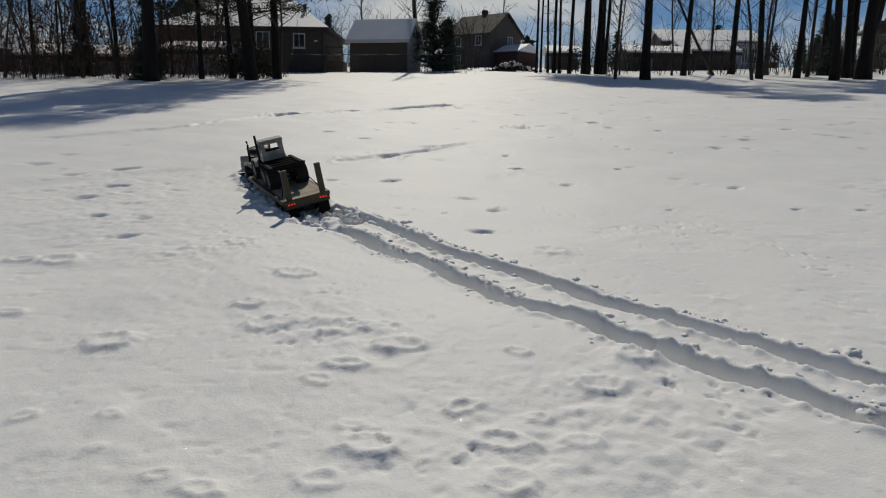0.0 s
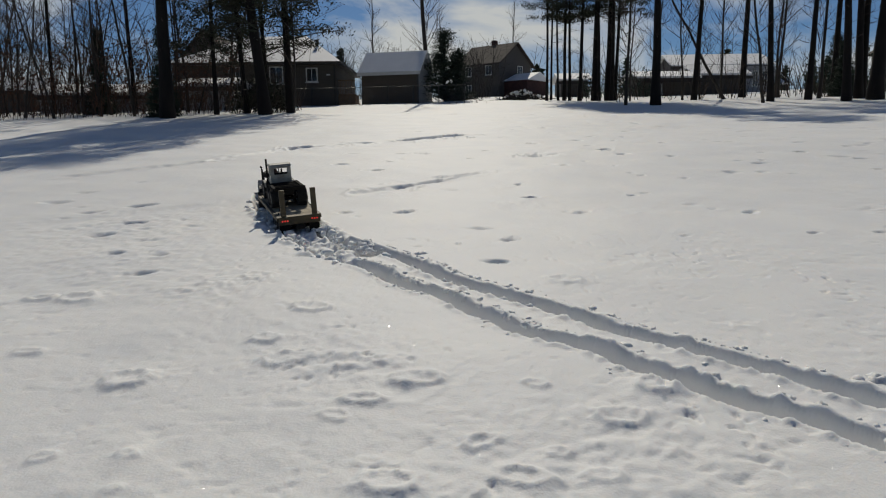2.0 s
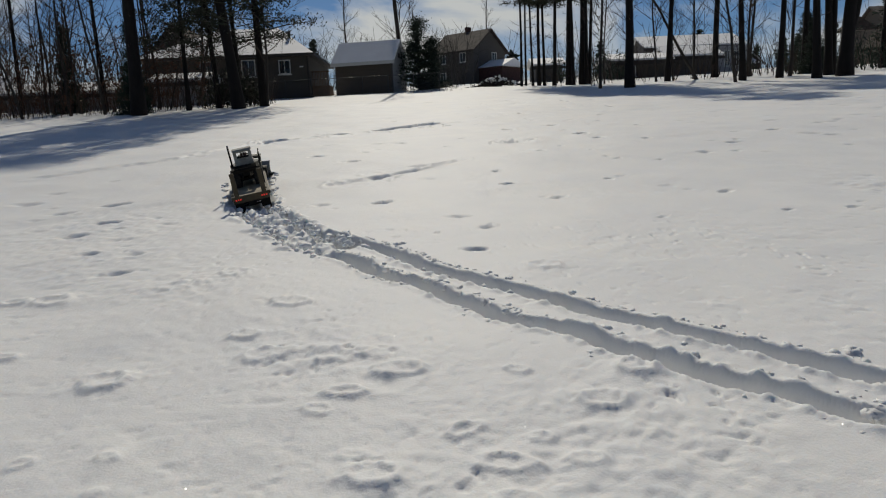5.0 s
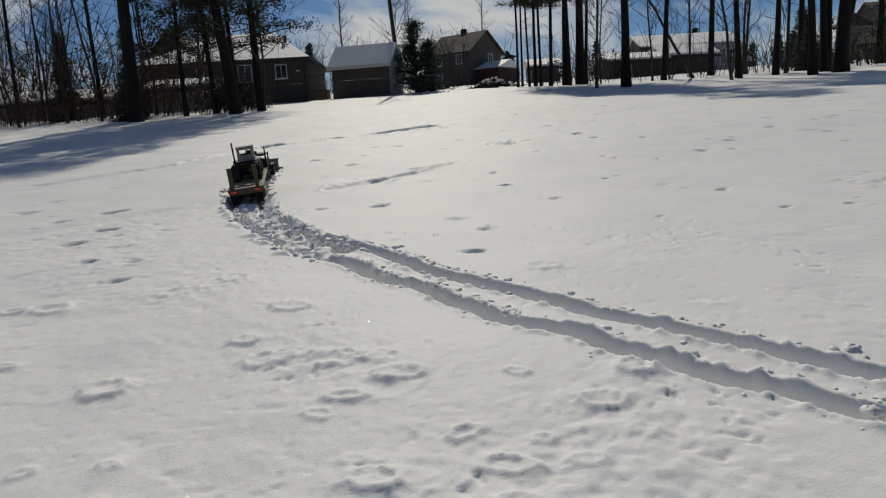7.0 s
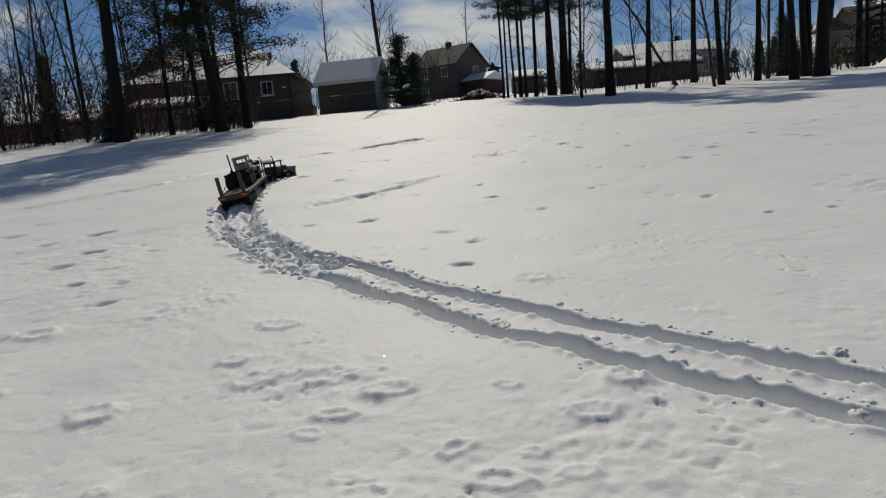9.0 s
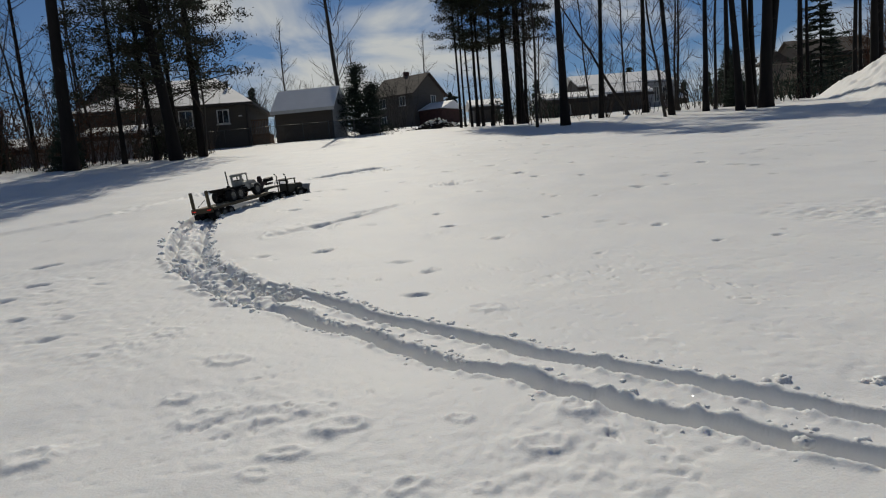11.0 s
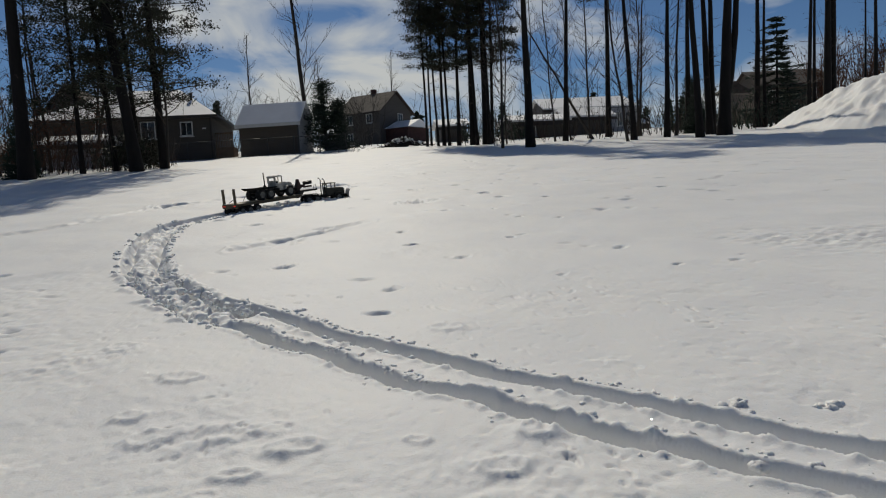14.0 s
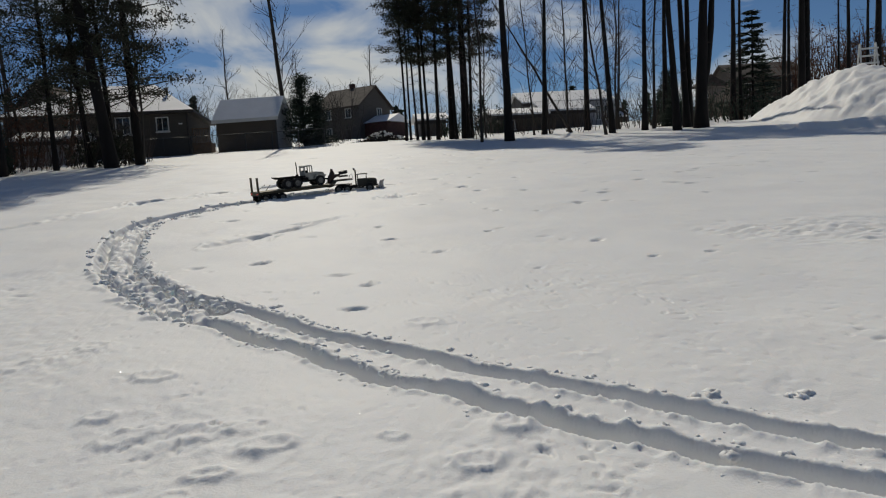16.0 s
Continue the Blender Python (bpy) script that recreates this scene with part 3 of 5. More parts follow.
def shed():
    h = thing("shed", at_house(-6.95, 52.4, 0.35, -14), "tan garden shed with a snow-dusted gable roof", "shed")
    L, D, E, R = 4.3, 3.4, 2.5, 3.92
    part("wall", gable_walls(L, D, E, R), SHADED_BEIGE, h)
    part("roof", gable_roof(L, D, E + 0.02, R + 0.02, 0.22), ROOF_SNOW, h, "roof with thin blue-shaded snow")
    part("fascia", boxes((-0.24, L + 0.24, -0.26, -0.225, E - 0.28, E - 0.06)), TRIM, h)
    part("corner_board", boxes((L - 0.08, L + 0.02, -0.02, 0.08, -0.8, E - 0.25)), SHADED_GREY, h)
    part("gable_cladding", prism(bmesh.new(), [(0.085, -0.8), (D - 0.02, -0.8), (D - 0.02, E - 0.02), (D / 2, R - 0.03), (0.085, E - 0.02)], L + 0.001, L + 0.02), SIDING_LIGHT, h, "pale grey gable end")
    part("gable_vent", boxes((L + 0.021, L + 0.05, D / 2 - 0.2, D / 2 + 0.2, 2.75, 3.1)), DARK_TRIM, h)


def two_storey_house():
    h = thing("two_storey_house", at_house(9.0, 88.5, 0.0, 140), "grey-brown two-storey house with dark gable roof and chimney", "house")
    L, D, E, R = 6.2, 6.4, 4.1, 6.4
    part("wall", gable_walls(L, D, E, R), SHADED_GREY, h)
    roof = part("roof", gable_roof(L, D, E + 0.02, R + 0.02, 0.4), SHINGLE, h, "dark shingle roof partly cleared of snow")
    part("chimney", boxes((3.2, 3.75, 2.4, 2.95, R - 0.7, R + 0.75), bevel=0.03), BRICK_RED, roof, "brick chimney")
    # windows of the long wall that faces +y here, and of the gable at x = 0
    long_wall = Matrix.Translation((L, D, 0)) @ Matrix.Rotation(radians(180), 4, "Z")
    gable = Matrix.Translation((0, D, 0)) @ Matrix.Rotation(radians(-90), 4, "Z")
    for x, z in ((1.2, 2.7), (4.2, 2.7), (1.2, 0.6)):
        window(h, x, z, 0.9, 1.1, m=long_wall)
    for x, z in ((3.6, 2.7), (3.6, 0.7)):
        window(h, x, z, 1.0, 1.2, m=gable)
    porch = bmesh.new()
    box(porch, -3.2, -0.01, 1.0, 5.4, -1.2, 1.9)
    part("porch", porch, BRICK_RED, h, "red-brown boarded porch")
    lean = bmesh.new()
    prism(lean, [(0.7, 1.92), (5.7, 1.92), (3.2, 2.9)], -3.5, -0.02)
    part("porch_roof", lean, ROOF_SNOW, h, "snow-covered porch roof")


def plain_house(name, u, v, w, turn, L, D, E, R, wall, label, roof=None, wins=()):
    h = thing(name, at_house(u, v, w, turn), label, "house")
    part("wall", gable_walls(L, D, E, R, -2.5), wall, h)
    part("roof", gable_roof(L, D, E + 0.02, R + 0.02, 0.35), roof or ROOF_SNOW, h)
    part("fascia_board", boxes((-0.36, L + 0.36, -0.42, -0.36, E - 0.42, E - 0.2)), DARK_TRIM, h)
    for x, z, ww, hh in wins:
        window(h, x, z, ww, hh)
    return h


def fence():
    f = thing("chain_link_fence", pose(-13.5, 49.4, 0), "dark chain-link fence with steel posts", "fence")
    n = 9
    zs = [plane_z(-13.5 + 1.75 * k, 49.4) + 0.42 for k in range(n)]
    for k in range(n):
        x, z = 1.75 * k, zs[k]
        rod("post", [(x, 0, z - 0.3), (x, 0, z + 1.42)], 0.045 if k % 3 == 0 else 0.03, FENCE, f)
    for k in range(n - 1):
        rod("top_rail", [(1.75 * k, 0, zs[k] + 1.36), (1.75 * k + 1.75, 0, zs[k + 1] + 1.36)], 0.022, FENCE, f, sides=6)
        v, fc = [], []
        for i in range(14):
            for d in (-1, 1):
                x0 = 1.75 * k + i * 0.125
                x1 = x0 + d * 1.3
                a, b = max(min(x0, x1), 1.75 * k), min(max(x0, x1), 1.75 * k + 1.75)
                za = (a - x0) / (x1 - x0) * 1.3
                zb = (b - x0) / (x1 - x0) * 1.3
                tube(v, fc, [(a, 0, zs[k] + za + 0.03), (b, 0, zs[k + 1] + zb + 0.03)], [0.0065, 0.0065], 3)
        part_of("mesh_panel", mesh_from("mesh_panel", v, fc), FENCE, f)


def deck_rail():
    r = thing("garden_deck", at_house(-8.75, 53.0, 0.45), "small wooden deck with railing beside the bungalow", "deck")
    part("platform", boxes((0, 1.25, 0, 2, 0.0, 0.9)), WOOD, r)
    for k in range(11):
        part("baluster", boxes((0.03 + k * 0.115, 0.075 + k * 0.115, 0, 0.05, 0.9, 1.85)), WOOD, r)
    part("handrail", boxes((0, 1.25, -0.03, 0.08, 1.85, 1.94)), WOOD, r)


bungalow()
gabled_house()
shed()
two_storey_house()
fence()
deck_rail()
plain_house("low_house", 14.6, 58, 0.3, 2, 4.5, 5, 1.75, 2.35, SHADED_TAUPE, "low brown outbuilding with a strip of snow on its roof", None, ((1.0, 0.5, 0.8, 0.8),))
plain_house("low_house", 19.7, 60, 0.3, 3, 4.2, 4, 1.95, 2.75, SHADED_GREY, "small grey outbuilding under a snowy roof")
long_house = plain_house("long_house", 21.4, 72, 0.6, -2, 9.4, 7, 2.7, 4.0, SHADED_GREY, "long grey house with a snowy low roof and pale end bay", None, ((1.2, 0.9, 1.1, 1.1), (4.0, 0.9, 1.1, 1.1)))
part("end_bay", boxes((6.6, 9.5, -0.9, -0.003, -1.5, 2.45)), SIDING_LIGHT, long_house, "pale-sided bay")
window(long_house, 7.3, 0.5, 0.6, 1.5, -0.9)
window(long_house, 8.2, 0.5, 0.6, 1.5, -0.9)
plain_house("small_house", 9.2, 64, 0.6, 0, 2.4, 4, 1.5, 2.1, SHADED_GREY, "small grey outbuilding with snowy roof")
plain_house("far_house", 36.2, 80, 0.4, 62, 4.5, 3.6, 1.3, 2.9, SHADED_TAUPE, "distant house with a snowy gable roof")
plain_house("far_house", 31.8, 78, 0.4, 10, 3.4, 5, 1.0, 2.2, SHADED_BEIGE, "distant low house with a snowy roof")
beige = plain_house("beige_house", 45.6, 72, 0.9, -8, 7.8, 8, 3.7, 5.6, SHADED_BEIGE, "beige two-storey house among the trees", SHINGLE, ((0.8, 1.4, 0.8, 1.7), (5.2, 2.1, 0.8, 1.1), (6.6, 2.1, 0.8, 1.1)))
gab = bmesh.new()
prism(gab, [(1.6, 2.8), (5.4, 2.8), (3.5, 4.1)], -1.6, 0)
gab.transform(Matrix.Rotation(radians(-90), 4, "Z") @ Matrix.Rotation(radians(180), 4, "Z") @ Matrix.Scale(-1, 4, (1, 0, 0)))
bmesh.ops.recalc_face_normals(gab, faces=gab.faces)
gab.transform(Matrix.Translation((0, -1.6, 0)) if min(v.co.y for v in gab.verts) > -0.1 else Matrix())
part("porch_roof", gab, SHINGLE, beige)
plain_house("low_shed", -27, 46, 0.1, 2, 6.8, 3, 1.75, 2.3, SIDING_LIGHT, "low pale shed with a snow-covered roof")
plain_house("low_shed", -18.2, 47.5, 0.3, -3, 3.4, 2.6, 1.9, 2.3, SIDING_LIGHT, "low pale lean-to with a snow-covered roof")
plain_house("low_shed", -36, 50, 0.2, 5, 6, 3, 2.2, 3.0, SHADED_GREY, "grey shed with a snow-covered roof")


# ---- trees ----
def needle_mesh(name, seed, top, low, radius, clumps, per, size, flat=0.5, drop=0.0, taper=0.75, bend=1.5, skew=0.85):
    """Sprays of small leaf blades gathered on boughs round a stem, with gaps between."""
    r = np.random.default_rng(seed)
    z = low + (top - low) * r.random(clumps) ** skew
    a = r.random(clumps) * 2 * math.pi
    reach = radius * (1 - taper * ((z - low) / (top - low)) ** bend) * (0.25 + 0.75 * r.random(clumps) ** 0.6)
    cen = np.stack([reach * np.cos(a), reach * np.sin(a), z - drop * reach], axis=1)
    c = np.repeat(cen, per, axis=0)
    spread = size * 3.2
    c = c + r.normal(0, 1, c.shape) * (spread, spread, spread * flat)
    n = len(c)
    d1 = r.normal(0, 1, (n, 3))
    d1 /= np.linalg.norm(d1, axis=1)[:, None]
    d2 = np.cross(d1, r.normal(0, 1, (n, 3)))
    d2 /= np.linalg.norm(d2, axis=1)[:, None]
    s = size * (0.6 + 0.8 * r.random((n, 1)))
    pts = np.stack([c - d1 * s, c + d2 * s * 0.35, c + d1 * s, c - d2 * s * 0.35], axis=1).reshape(-1, 3)
    v = [tuple(p) for p in pts]
    f = [(4 * i, 4 * i + 1, 4 * i + 2, 4 * i + 3) for i in range(n)]
    # the boughs that carry them
    for k in range(0, clumps, 2):
        p = cen[k]
        tube(v, f, [(0, 0, p[2] - 0.15 * reach[k]), tuple(0.5 * (p + (0, 0, p[2] - 0.1 * reach[k]))), tuple(p)], [0.04, 0.028, 0.01], 3)
    return mesh_from(name, v, f)


def limb_mesh(name, seed, top, low, count, reach, depth=3, up=0.7, thick=0.05):
    """Bare limbs that fork into twigs."""
    r = random.Random(seed)
    v, f = [], []

    def grow(p, d, length, rad, level):
        pts, q, w = [p], Vector(p), Vector(d)
        for _ in range(3):
            w = (w + Vector((r.uniform(-1, 1), r.uniform(-1, 1), r.uniform(-0.3, 0.7))) * 0.22).normalized()
            q = q + w * length / 3
            pts.append(q.copy())
        tube(v, f, pts, [rad, rad * 0.8, rad * 0.6, rad * 0.35], 4 if level == 0 else 3)
        if level < depth:
            for _ in range(3 if level else 4):
                k = r.choice((1, 2, 3))
                side = Vector((r.uniform(-1, 1), r.uniform(-1, 1), r.uniform(-0.1, 0.9)))
                grow(pts[k], (w + side * 0.9).normalized(), length * r.uniform(0.45, 0.65), max(rad * 0.5, 0.006), level + 1)

    for k in range(count):
        z = low + (top - low) * (k + r.random()) / count
        a = r.uniform(0, 2 * math.pi)
        size = reach * (1.1 - 0.7 * (z - low) / (top - low)) * r.uniform(0.6, 1.2)
        grow(Vector((0, 0, z)), Vector((math.cos(a), math.sin(a), up * r.uniform(0.5, 1.4))).normalized(), size, thick * (0.5 + size / reach * 0.5), 1)
    return mesh_from(name, v, f)


PINE_TOPS = [needle_mesh("pine_crown", 10 + k, 19.5, 12.5, 3.1, 70, 120, 0.085, 0.45) for k in range(3)]
LOW_TOPS = [needle_mesh("pine_crown", 15 + k, 19, 6.2, 2.3, 120, 110, 0.085, 0.38, 0.1) for k in range(3)]
LEAFY = [needle_mesh("evergreen_crown", 20 + k, 18, 4.0, 3.0, 165, 95, 0.085, 0.55, 0.25) for k in range(3)]
SPRUCES = [needle_mesh("spruce_crown", 30 + k, 1.0, 0.04, 0.36, 260, 60, 0.013, 0.5, 0.25, 0.98, 0.85, 1.5) for k in range(2)]
CEDARS = [needle_mesh("cedar_crown", 60 + k, 1.0, 0.02, 0.34, 85, 70, 0.017, 0.8, -0.1, 0.9, 1.1, 1.0) for k in range(2)]


def layered_mesh(name, seed, tiers=15):
    """A spruce of unit height whose drooping boughs stand in tiers with sky between them."""
    r = random.Random(seed)
    v, f = [], []
    for k in range(tiers):
        z = 0.12 + 0.86 * k / (tiers - 1)
        reach = 0.30 * (1 - z) ** 0.75 + 0.015
        for i in range(9):
            a, q = r.uniform(0, 6.28), reach * r.uniform(0.55, 1.15)
            tip = Vector((q * math.cos(a), q * math.sin(a), z - 0.02 + 0.12 * q * r.uniform(-0.6, 1.0)))
            root = Vector((0, 0, z))
            mid = root.lerp(tip, 0.5) - Vector((0, 0, 0.08 * q))
            tube(v, f, [root, mid, tip], [0.006, 0.004, 0.002], 3)
            for _ in range(34):
                t = r.random() ** 0.6
                c = (root.lerp(mid, t * 2) if t < 0.5 else mid.lerp(tip, t * 2 - 1)) + Vector((r.gauss(0, 0.018), r.gauss(0, 0.018), r.gauss(0, 0.006)))
                d, e = Vector((r.gauss(0, 1), r.gauss(0, 1), r.gauss(0, 0.35))) * 0.014, Vector((r.gauss(0, 1), r.gauss(0, 1), r.gauss(0, 0.5))) * 0.007
                j = len(v)
                v.extend([tuple(c - d), tuple(c + e), tuple(c + d), tuple(c - e)])
                f.append((j, j + 1, j + 2, j + 3))
    return mesh_from(name, v, f)


LAYERED = layered_mesh("layered_crown", 5)
BARE_CROWNS = [limb_mesh("bare_limbs", 40 + k, 12.3, 2.4, 34, 2.1, 3, 1.0, 0.03) for k in range(4)]
STUBS = [limb_mesh("dead_stubs", 50 + k, 9, 2.5, 12, 0.7, 2, 0.1, 0.018) for k in range(3)]


def trunk_mesh(r, h, lean, seed, wiggle=0.03, fork=None):
    rr = random.Random(seed)
    v, f = [], []
    n = 9
    pts, radii = [], []
    px, py = 0.0, 0.0
    for k in range(n):
        t = k / (n - 1)
        px += rr.uniform(-1, 1) * wiggle * (k > 0)
        py += rr.uniform(-1, 1) * wiggle * (k > 0)
        pts.append((px + lean[0] * t * h, py + lean[1] * t * h, -0.3 + t * (h + 0.3)))
        radii.append(r * (1.35 if k == 0 else 1.04 - 0.72 * t))
    tube(v, f, pts, radii, 10)
    if fork:
        z = fork
        tube(v, f, [(0, 0, z), (0.35 * r + 0.25, 0, z + 1.6), (0.8, 0.1, z + 4), (1.2, 0.1, h)], [r * 0.75, r * 0.66, r * 0.5, r * 0.2], 9)
    return mesh_from("trunk", v, f)


tree_count = 0


def tree(kind, u, v, r, h=17.0, lean=(0.0, 0.0), fork=None, crown=1.0, label="", shape=None):
    global tree_count
    tree_count += 1
    seed = tree_count * 7
    rr = random.Random(seed)
    labels = {"pine": "tall pine with a bare dark trunk and a high crown", "evergreen": "tall evergreen with dark leafy boughs",
              "bare": "slim leafless tree with fine grey twigs", "snag": "bare dark trunk with a few dead limbs", "spruce": "dense dark green spruce"}
    t = thing(kind + "_tree", pose(u, v, ground_at(u, v)), label or labels[kind], "tree", "trees at the edge of the field")
    if kind == "spruce":
        part_of("trunk", trunk_mesh(r, h * 0.95, lean, seed), BACKLIT_BARK, t, "", True)
        c = part_of("crown", shape or rr.choice(SPRUCES), SPRUCE, t)
        c.matrix_basis = Matrix.LocRotScale((0, 0, 0), Euler((0, 0, rr.uniform(0, 6))), (h * crown, h * crown, h))
        return t
    part_of("trunk", trunk_mesh(r, h, lean, seed, 0.03 if kind != "bare" else 0.1, fork), GREY_BARK if kind == "bare" else BACKLIT_BARK, t, "", True)
    tilt = Euler((-math.atan(lean[1]), math.atan(lean[0]), rr.uniform(0, 6)))
    if kind in ("pine", "evergreen"):
        c = part_of("crown", rr.choice((LOW_TOPS if crown < 0.9 else PINE_TOPS) if kind == "pine" else LEAFY), NEEDLE, t)
        c.matrix_basis = Matrix.LocRotScale((0, 0, 0), tilt, (crown, crown, h / 18))
    if kind in ("pine", "snag"):
        c = tagged(part_of("deadwood", rr.choice(STUBS), TWIG, t), kind="stuff")
        c.matrix_basis = Matrix.LocRotScale((0, 0, 0), tilt, (1, 1, 1))
    elif kind == "bare":
        c = part_of("crown", rr.choice(BARE_CROWNS), TWIG, t)
        c.matrix_basis = Matrix.LocRotScale((0, 0, 0), tilt, (crown, crown, h / 12.5))
    return t


# the pines in the open wood: place, radius, sideways lean
for u, v, r, lx in ((6.2, 50.0, 0.09, 0.0), (7.0, 50.0, 0.08, -0.03), (7.41, 50.0, 0.12, 0.0), (7.73, 49.6, 0.10, -0.015), (8.18, 48.3, 0.13, 0.02), (9.06, 47.6, 0.21, 0.0), (9.23, 47.0, 0.11, -0.02),
                    (9.81, 47.2, 0.18, 0.01), (9.97, 46.7, 0.12, 0.005), (10.35, 47.5, 0.12, 0.02), (6.7, 51.5, 0.08, 0.01)):
    tree("pine", u, v, r, 15.5, (lx, 0), crown=0.85)
tree("pine", 10.26, 37.4, 0.24, 12, (-0.011, 0), crown=1.0, label="thick straight pine, bark darkened as if backlit")
for u, v, r, lx in ((14.38, 44.1, 0.16, 0.035), (18.81, 48.0, 0.20, 0.015), (17.08, 39.6, 0.17, -0.045), (19.29, 40.0, 0.17, 0.025), (19.74, 36.9, 0.21, -0.06), (38.5, 44, 0.28, 0.01), (43, 44, 0.3, 0.0)):
    tree("pine", u, v, r, 12.0 if v < 43 else 14.5, (lx, 0))
for u, v, r, lx in ((21.69, 39.4, 0.21, -0.025), (21.95, 39.6, 0.20, -0.005), (23.78, 46.1, 0.2, 0.015), (31.0, 49.5, 0.24, 0.02), (31.6, 49.5, 0.15, 0.01), (29.13, 41.0, 0.15, 0.03), (29.6, 41.2, 0.12, 0.025), (30.42, 41.0, 0.27, 0.012), (31.01, 41.4, 0.28, 0.022), (33.03, 41.0, 0.08, 0.0), (33.74, 41.0, 0.15, 0.005), (35.11, 41.0, 0.12, 0.015)):
    tree("snag", u, v, r, 13.0, (lx, 0))
tree("pine", 21.55, 37.6, 0.36, 12, (0.05, 0), fork=1.6, label="massive forked tree, bark blackened as if backlit")
for u, v, r, lx in ((8.95, 38.4, 0.08, -0.03), (13.72, 44.2, 0.06, -0.035), (14.9, 44.5, 0.05, -0.06), (16.99, 46.8, 0.08, -0.04), (15.88, 37.6, 0.075, -0.12), (19.83, 45.3, 0.08, 0.0), (19.87, 45.0, 0.085, 0.025),
                    (20.34, 41.0, 0.10, 0.035), (12.4, 45, 0.05, 0.03), (11.0, 46, 0.05, 0.02), (6.9, 88, 0.12, 0.02), (-2, 92, 0.1, 0), (-8, 70, 0.1, 0.04)):
    tree("bare", u, v, r, 11, (lx, 0), crown=0.8)
tree("bare", -2.3, 59, 0.2, 18, (-0.045, 0), crown=1.25, label="tall leafless tree with rising limbs behind the shed")
tree("bare", 16.6, 44.8, 0.1, 8.5, (-0.55, 0.0), crown=0.35, label="bare tree fallen aslant against its neighbours")
# the thicket by the bungalow
tree("pine", -14.15, 34.8, 0.31, 22, (0.0, 0.0), label="thick pine with a straight dark trunk")
tree("evergreen", -9.72, 36.3, 0.28, 19, (-0.10, 0.0), label="leaning evergreen with rough brown bark")
tree("evergreen", -8.95, 38.5, 0.2, 20, (-0.03, 0.02))
tree("evergreen", -11.3, 38.4, 0.14, 16, (-0.05, 0.0))
tree("evergreen", -10.5, 39.8, 0.13, 16, (-0.04, 0.0))
tree("evergreen", -12.6, 37.4, 0.12, 15, (-0.02, 0.0))
tree("bare", -8.75, 38.3, 0.06, 11, (0.03, 0.0), crown=1.35, label="leafless tree spreading thin twigs beside the evergreens")
side = random.Random(3)
for k in range(30):
    tree("bare", side.uniform(-32, -13), side.uniform(38, 49), side.uniform(0.04, 0.10), side.uniform(8, 13), (side.uniform(-0.28, 0.28), side.uniform(-0.08, 0.08)), crown=side.uniform(0.6, 1.0))
for k in range(4):
    tree("pine", -19 - 6 * k, 44 + side.uniform(-2, 5), side.uniform(0.09, 0.14), 18, (side.uniform(-0.04, 0.04), 0))
tree("spruce", -14.9, 36.2, 0.1, 4.4, crown=0.62)
tree("spruce", -21.5, 43, 0.1, 5.0, crown=0.6)
tree("spruce", -0.95, 53.6, 0.07, 4.9, (0.0, 0.0), crown=1.15, label="ragged dark cedar beside the shed", shape=CEDARS[0])
tree("spruce", 0.1, 54.0, 0.06, 3.6, crown=1.3, label="ragged dark cedar beside the shed", shape=CEDARS[1])
tree("spruce", 36.2, 55.0, 0.13, 8.9, crown=1.15, label="tall spruce with layered boughs", shape=LAYERED)
tree("spruce", 23.2, 44.0, 0.1, 3.2, crown=0.9)
tree("spruce", 25.2, 46.0, 0.1, 2.9, crown=0.9)
tree("spruce", 29.0, 56.0, 0.1, 4.3, crown=1.0)
tree("spruce", 40.6, 60.0, 0.1, 5.6, crown=1.0, shape=LAYERED)
tree("spruce", -6.6, 60.0, 0.1, 3.6, crown=0.8)


def brush(name, seed, count, u0, u1, v0, v1, low, high, mat, label, leaf=None, thick=0.012):
    """A thicket of thin stems and twigs."""
    r = random.Random(seed)
    v, f = [], []
    for _ in range(count):
        x, y = r.uniform(u0, u1), r.uniform(v0, v1)
        z, h = ground_at(x, y) - 0.1, r.uniform(low, high)
        p = Vector((x, y, z))
        d = Vector((r.uniform(-0.35, 0.35), r.uniform(-0.2, 0.2), 1))
        pts = [p, p + d * h * 0.5, p + d * h + Vector((r.uniform(-0.3, 0.3), 0, 0)) * h * 0.4]
        tube(v, f, pts, [thick * 1.4, thick, thick * 0.4], 3)
        for _ in range(5):
            q = pts[0].lerp(pts[1], r.uniform(0.3, 1)) if r.random() < 0.4 else pts[1].lerp(pts[2], r.random())
            e = q + Vector((r.uniform(-1, 1), r.uniform(-0.6, 0.6), r.uniform(0.1, 1))) * h * 0.25
            tube(v, f, [q, e], [thick * 0.6, thick * 0.25], 3)
            if leaf and r.random() < leaf:
                for _ in range(10):
                    c = q.lerp(e, r.random()) + Vector((r.gauss(0, 0.12), r.gauss(0, 0.12), r.gauss(0, 0.12)))
                    a, b = Vector((r.gauss(0, 1), r.gauss(0, 1), r.gauss(0, 1))) * 0.05, Vector((r.gauss(0, 1), r.gauss(0, 1), r.gauss(0, 1))) * 0.03
                    i = len(v)
                    v.extend([tuple(c - a), tuple(c + b), tuple(c + a), tuple(c - b)])
                    f.append((i, i + 1, i + 2, i + 3))
    ob = part_of(name, mesh_from(name, v, f), mat)
    return tagged(ob, label, "shrubs", kind="stuff")


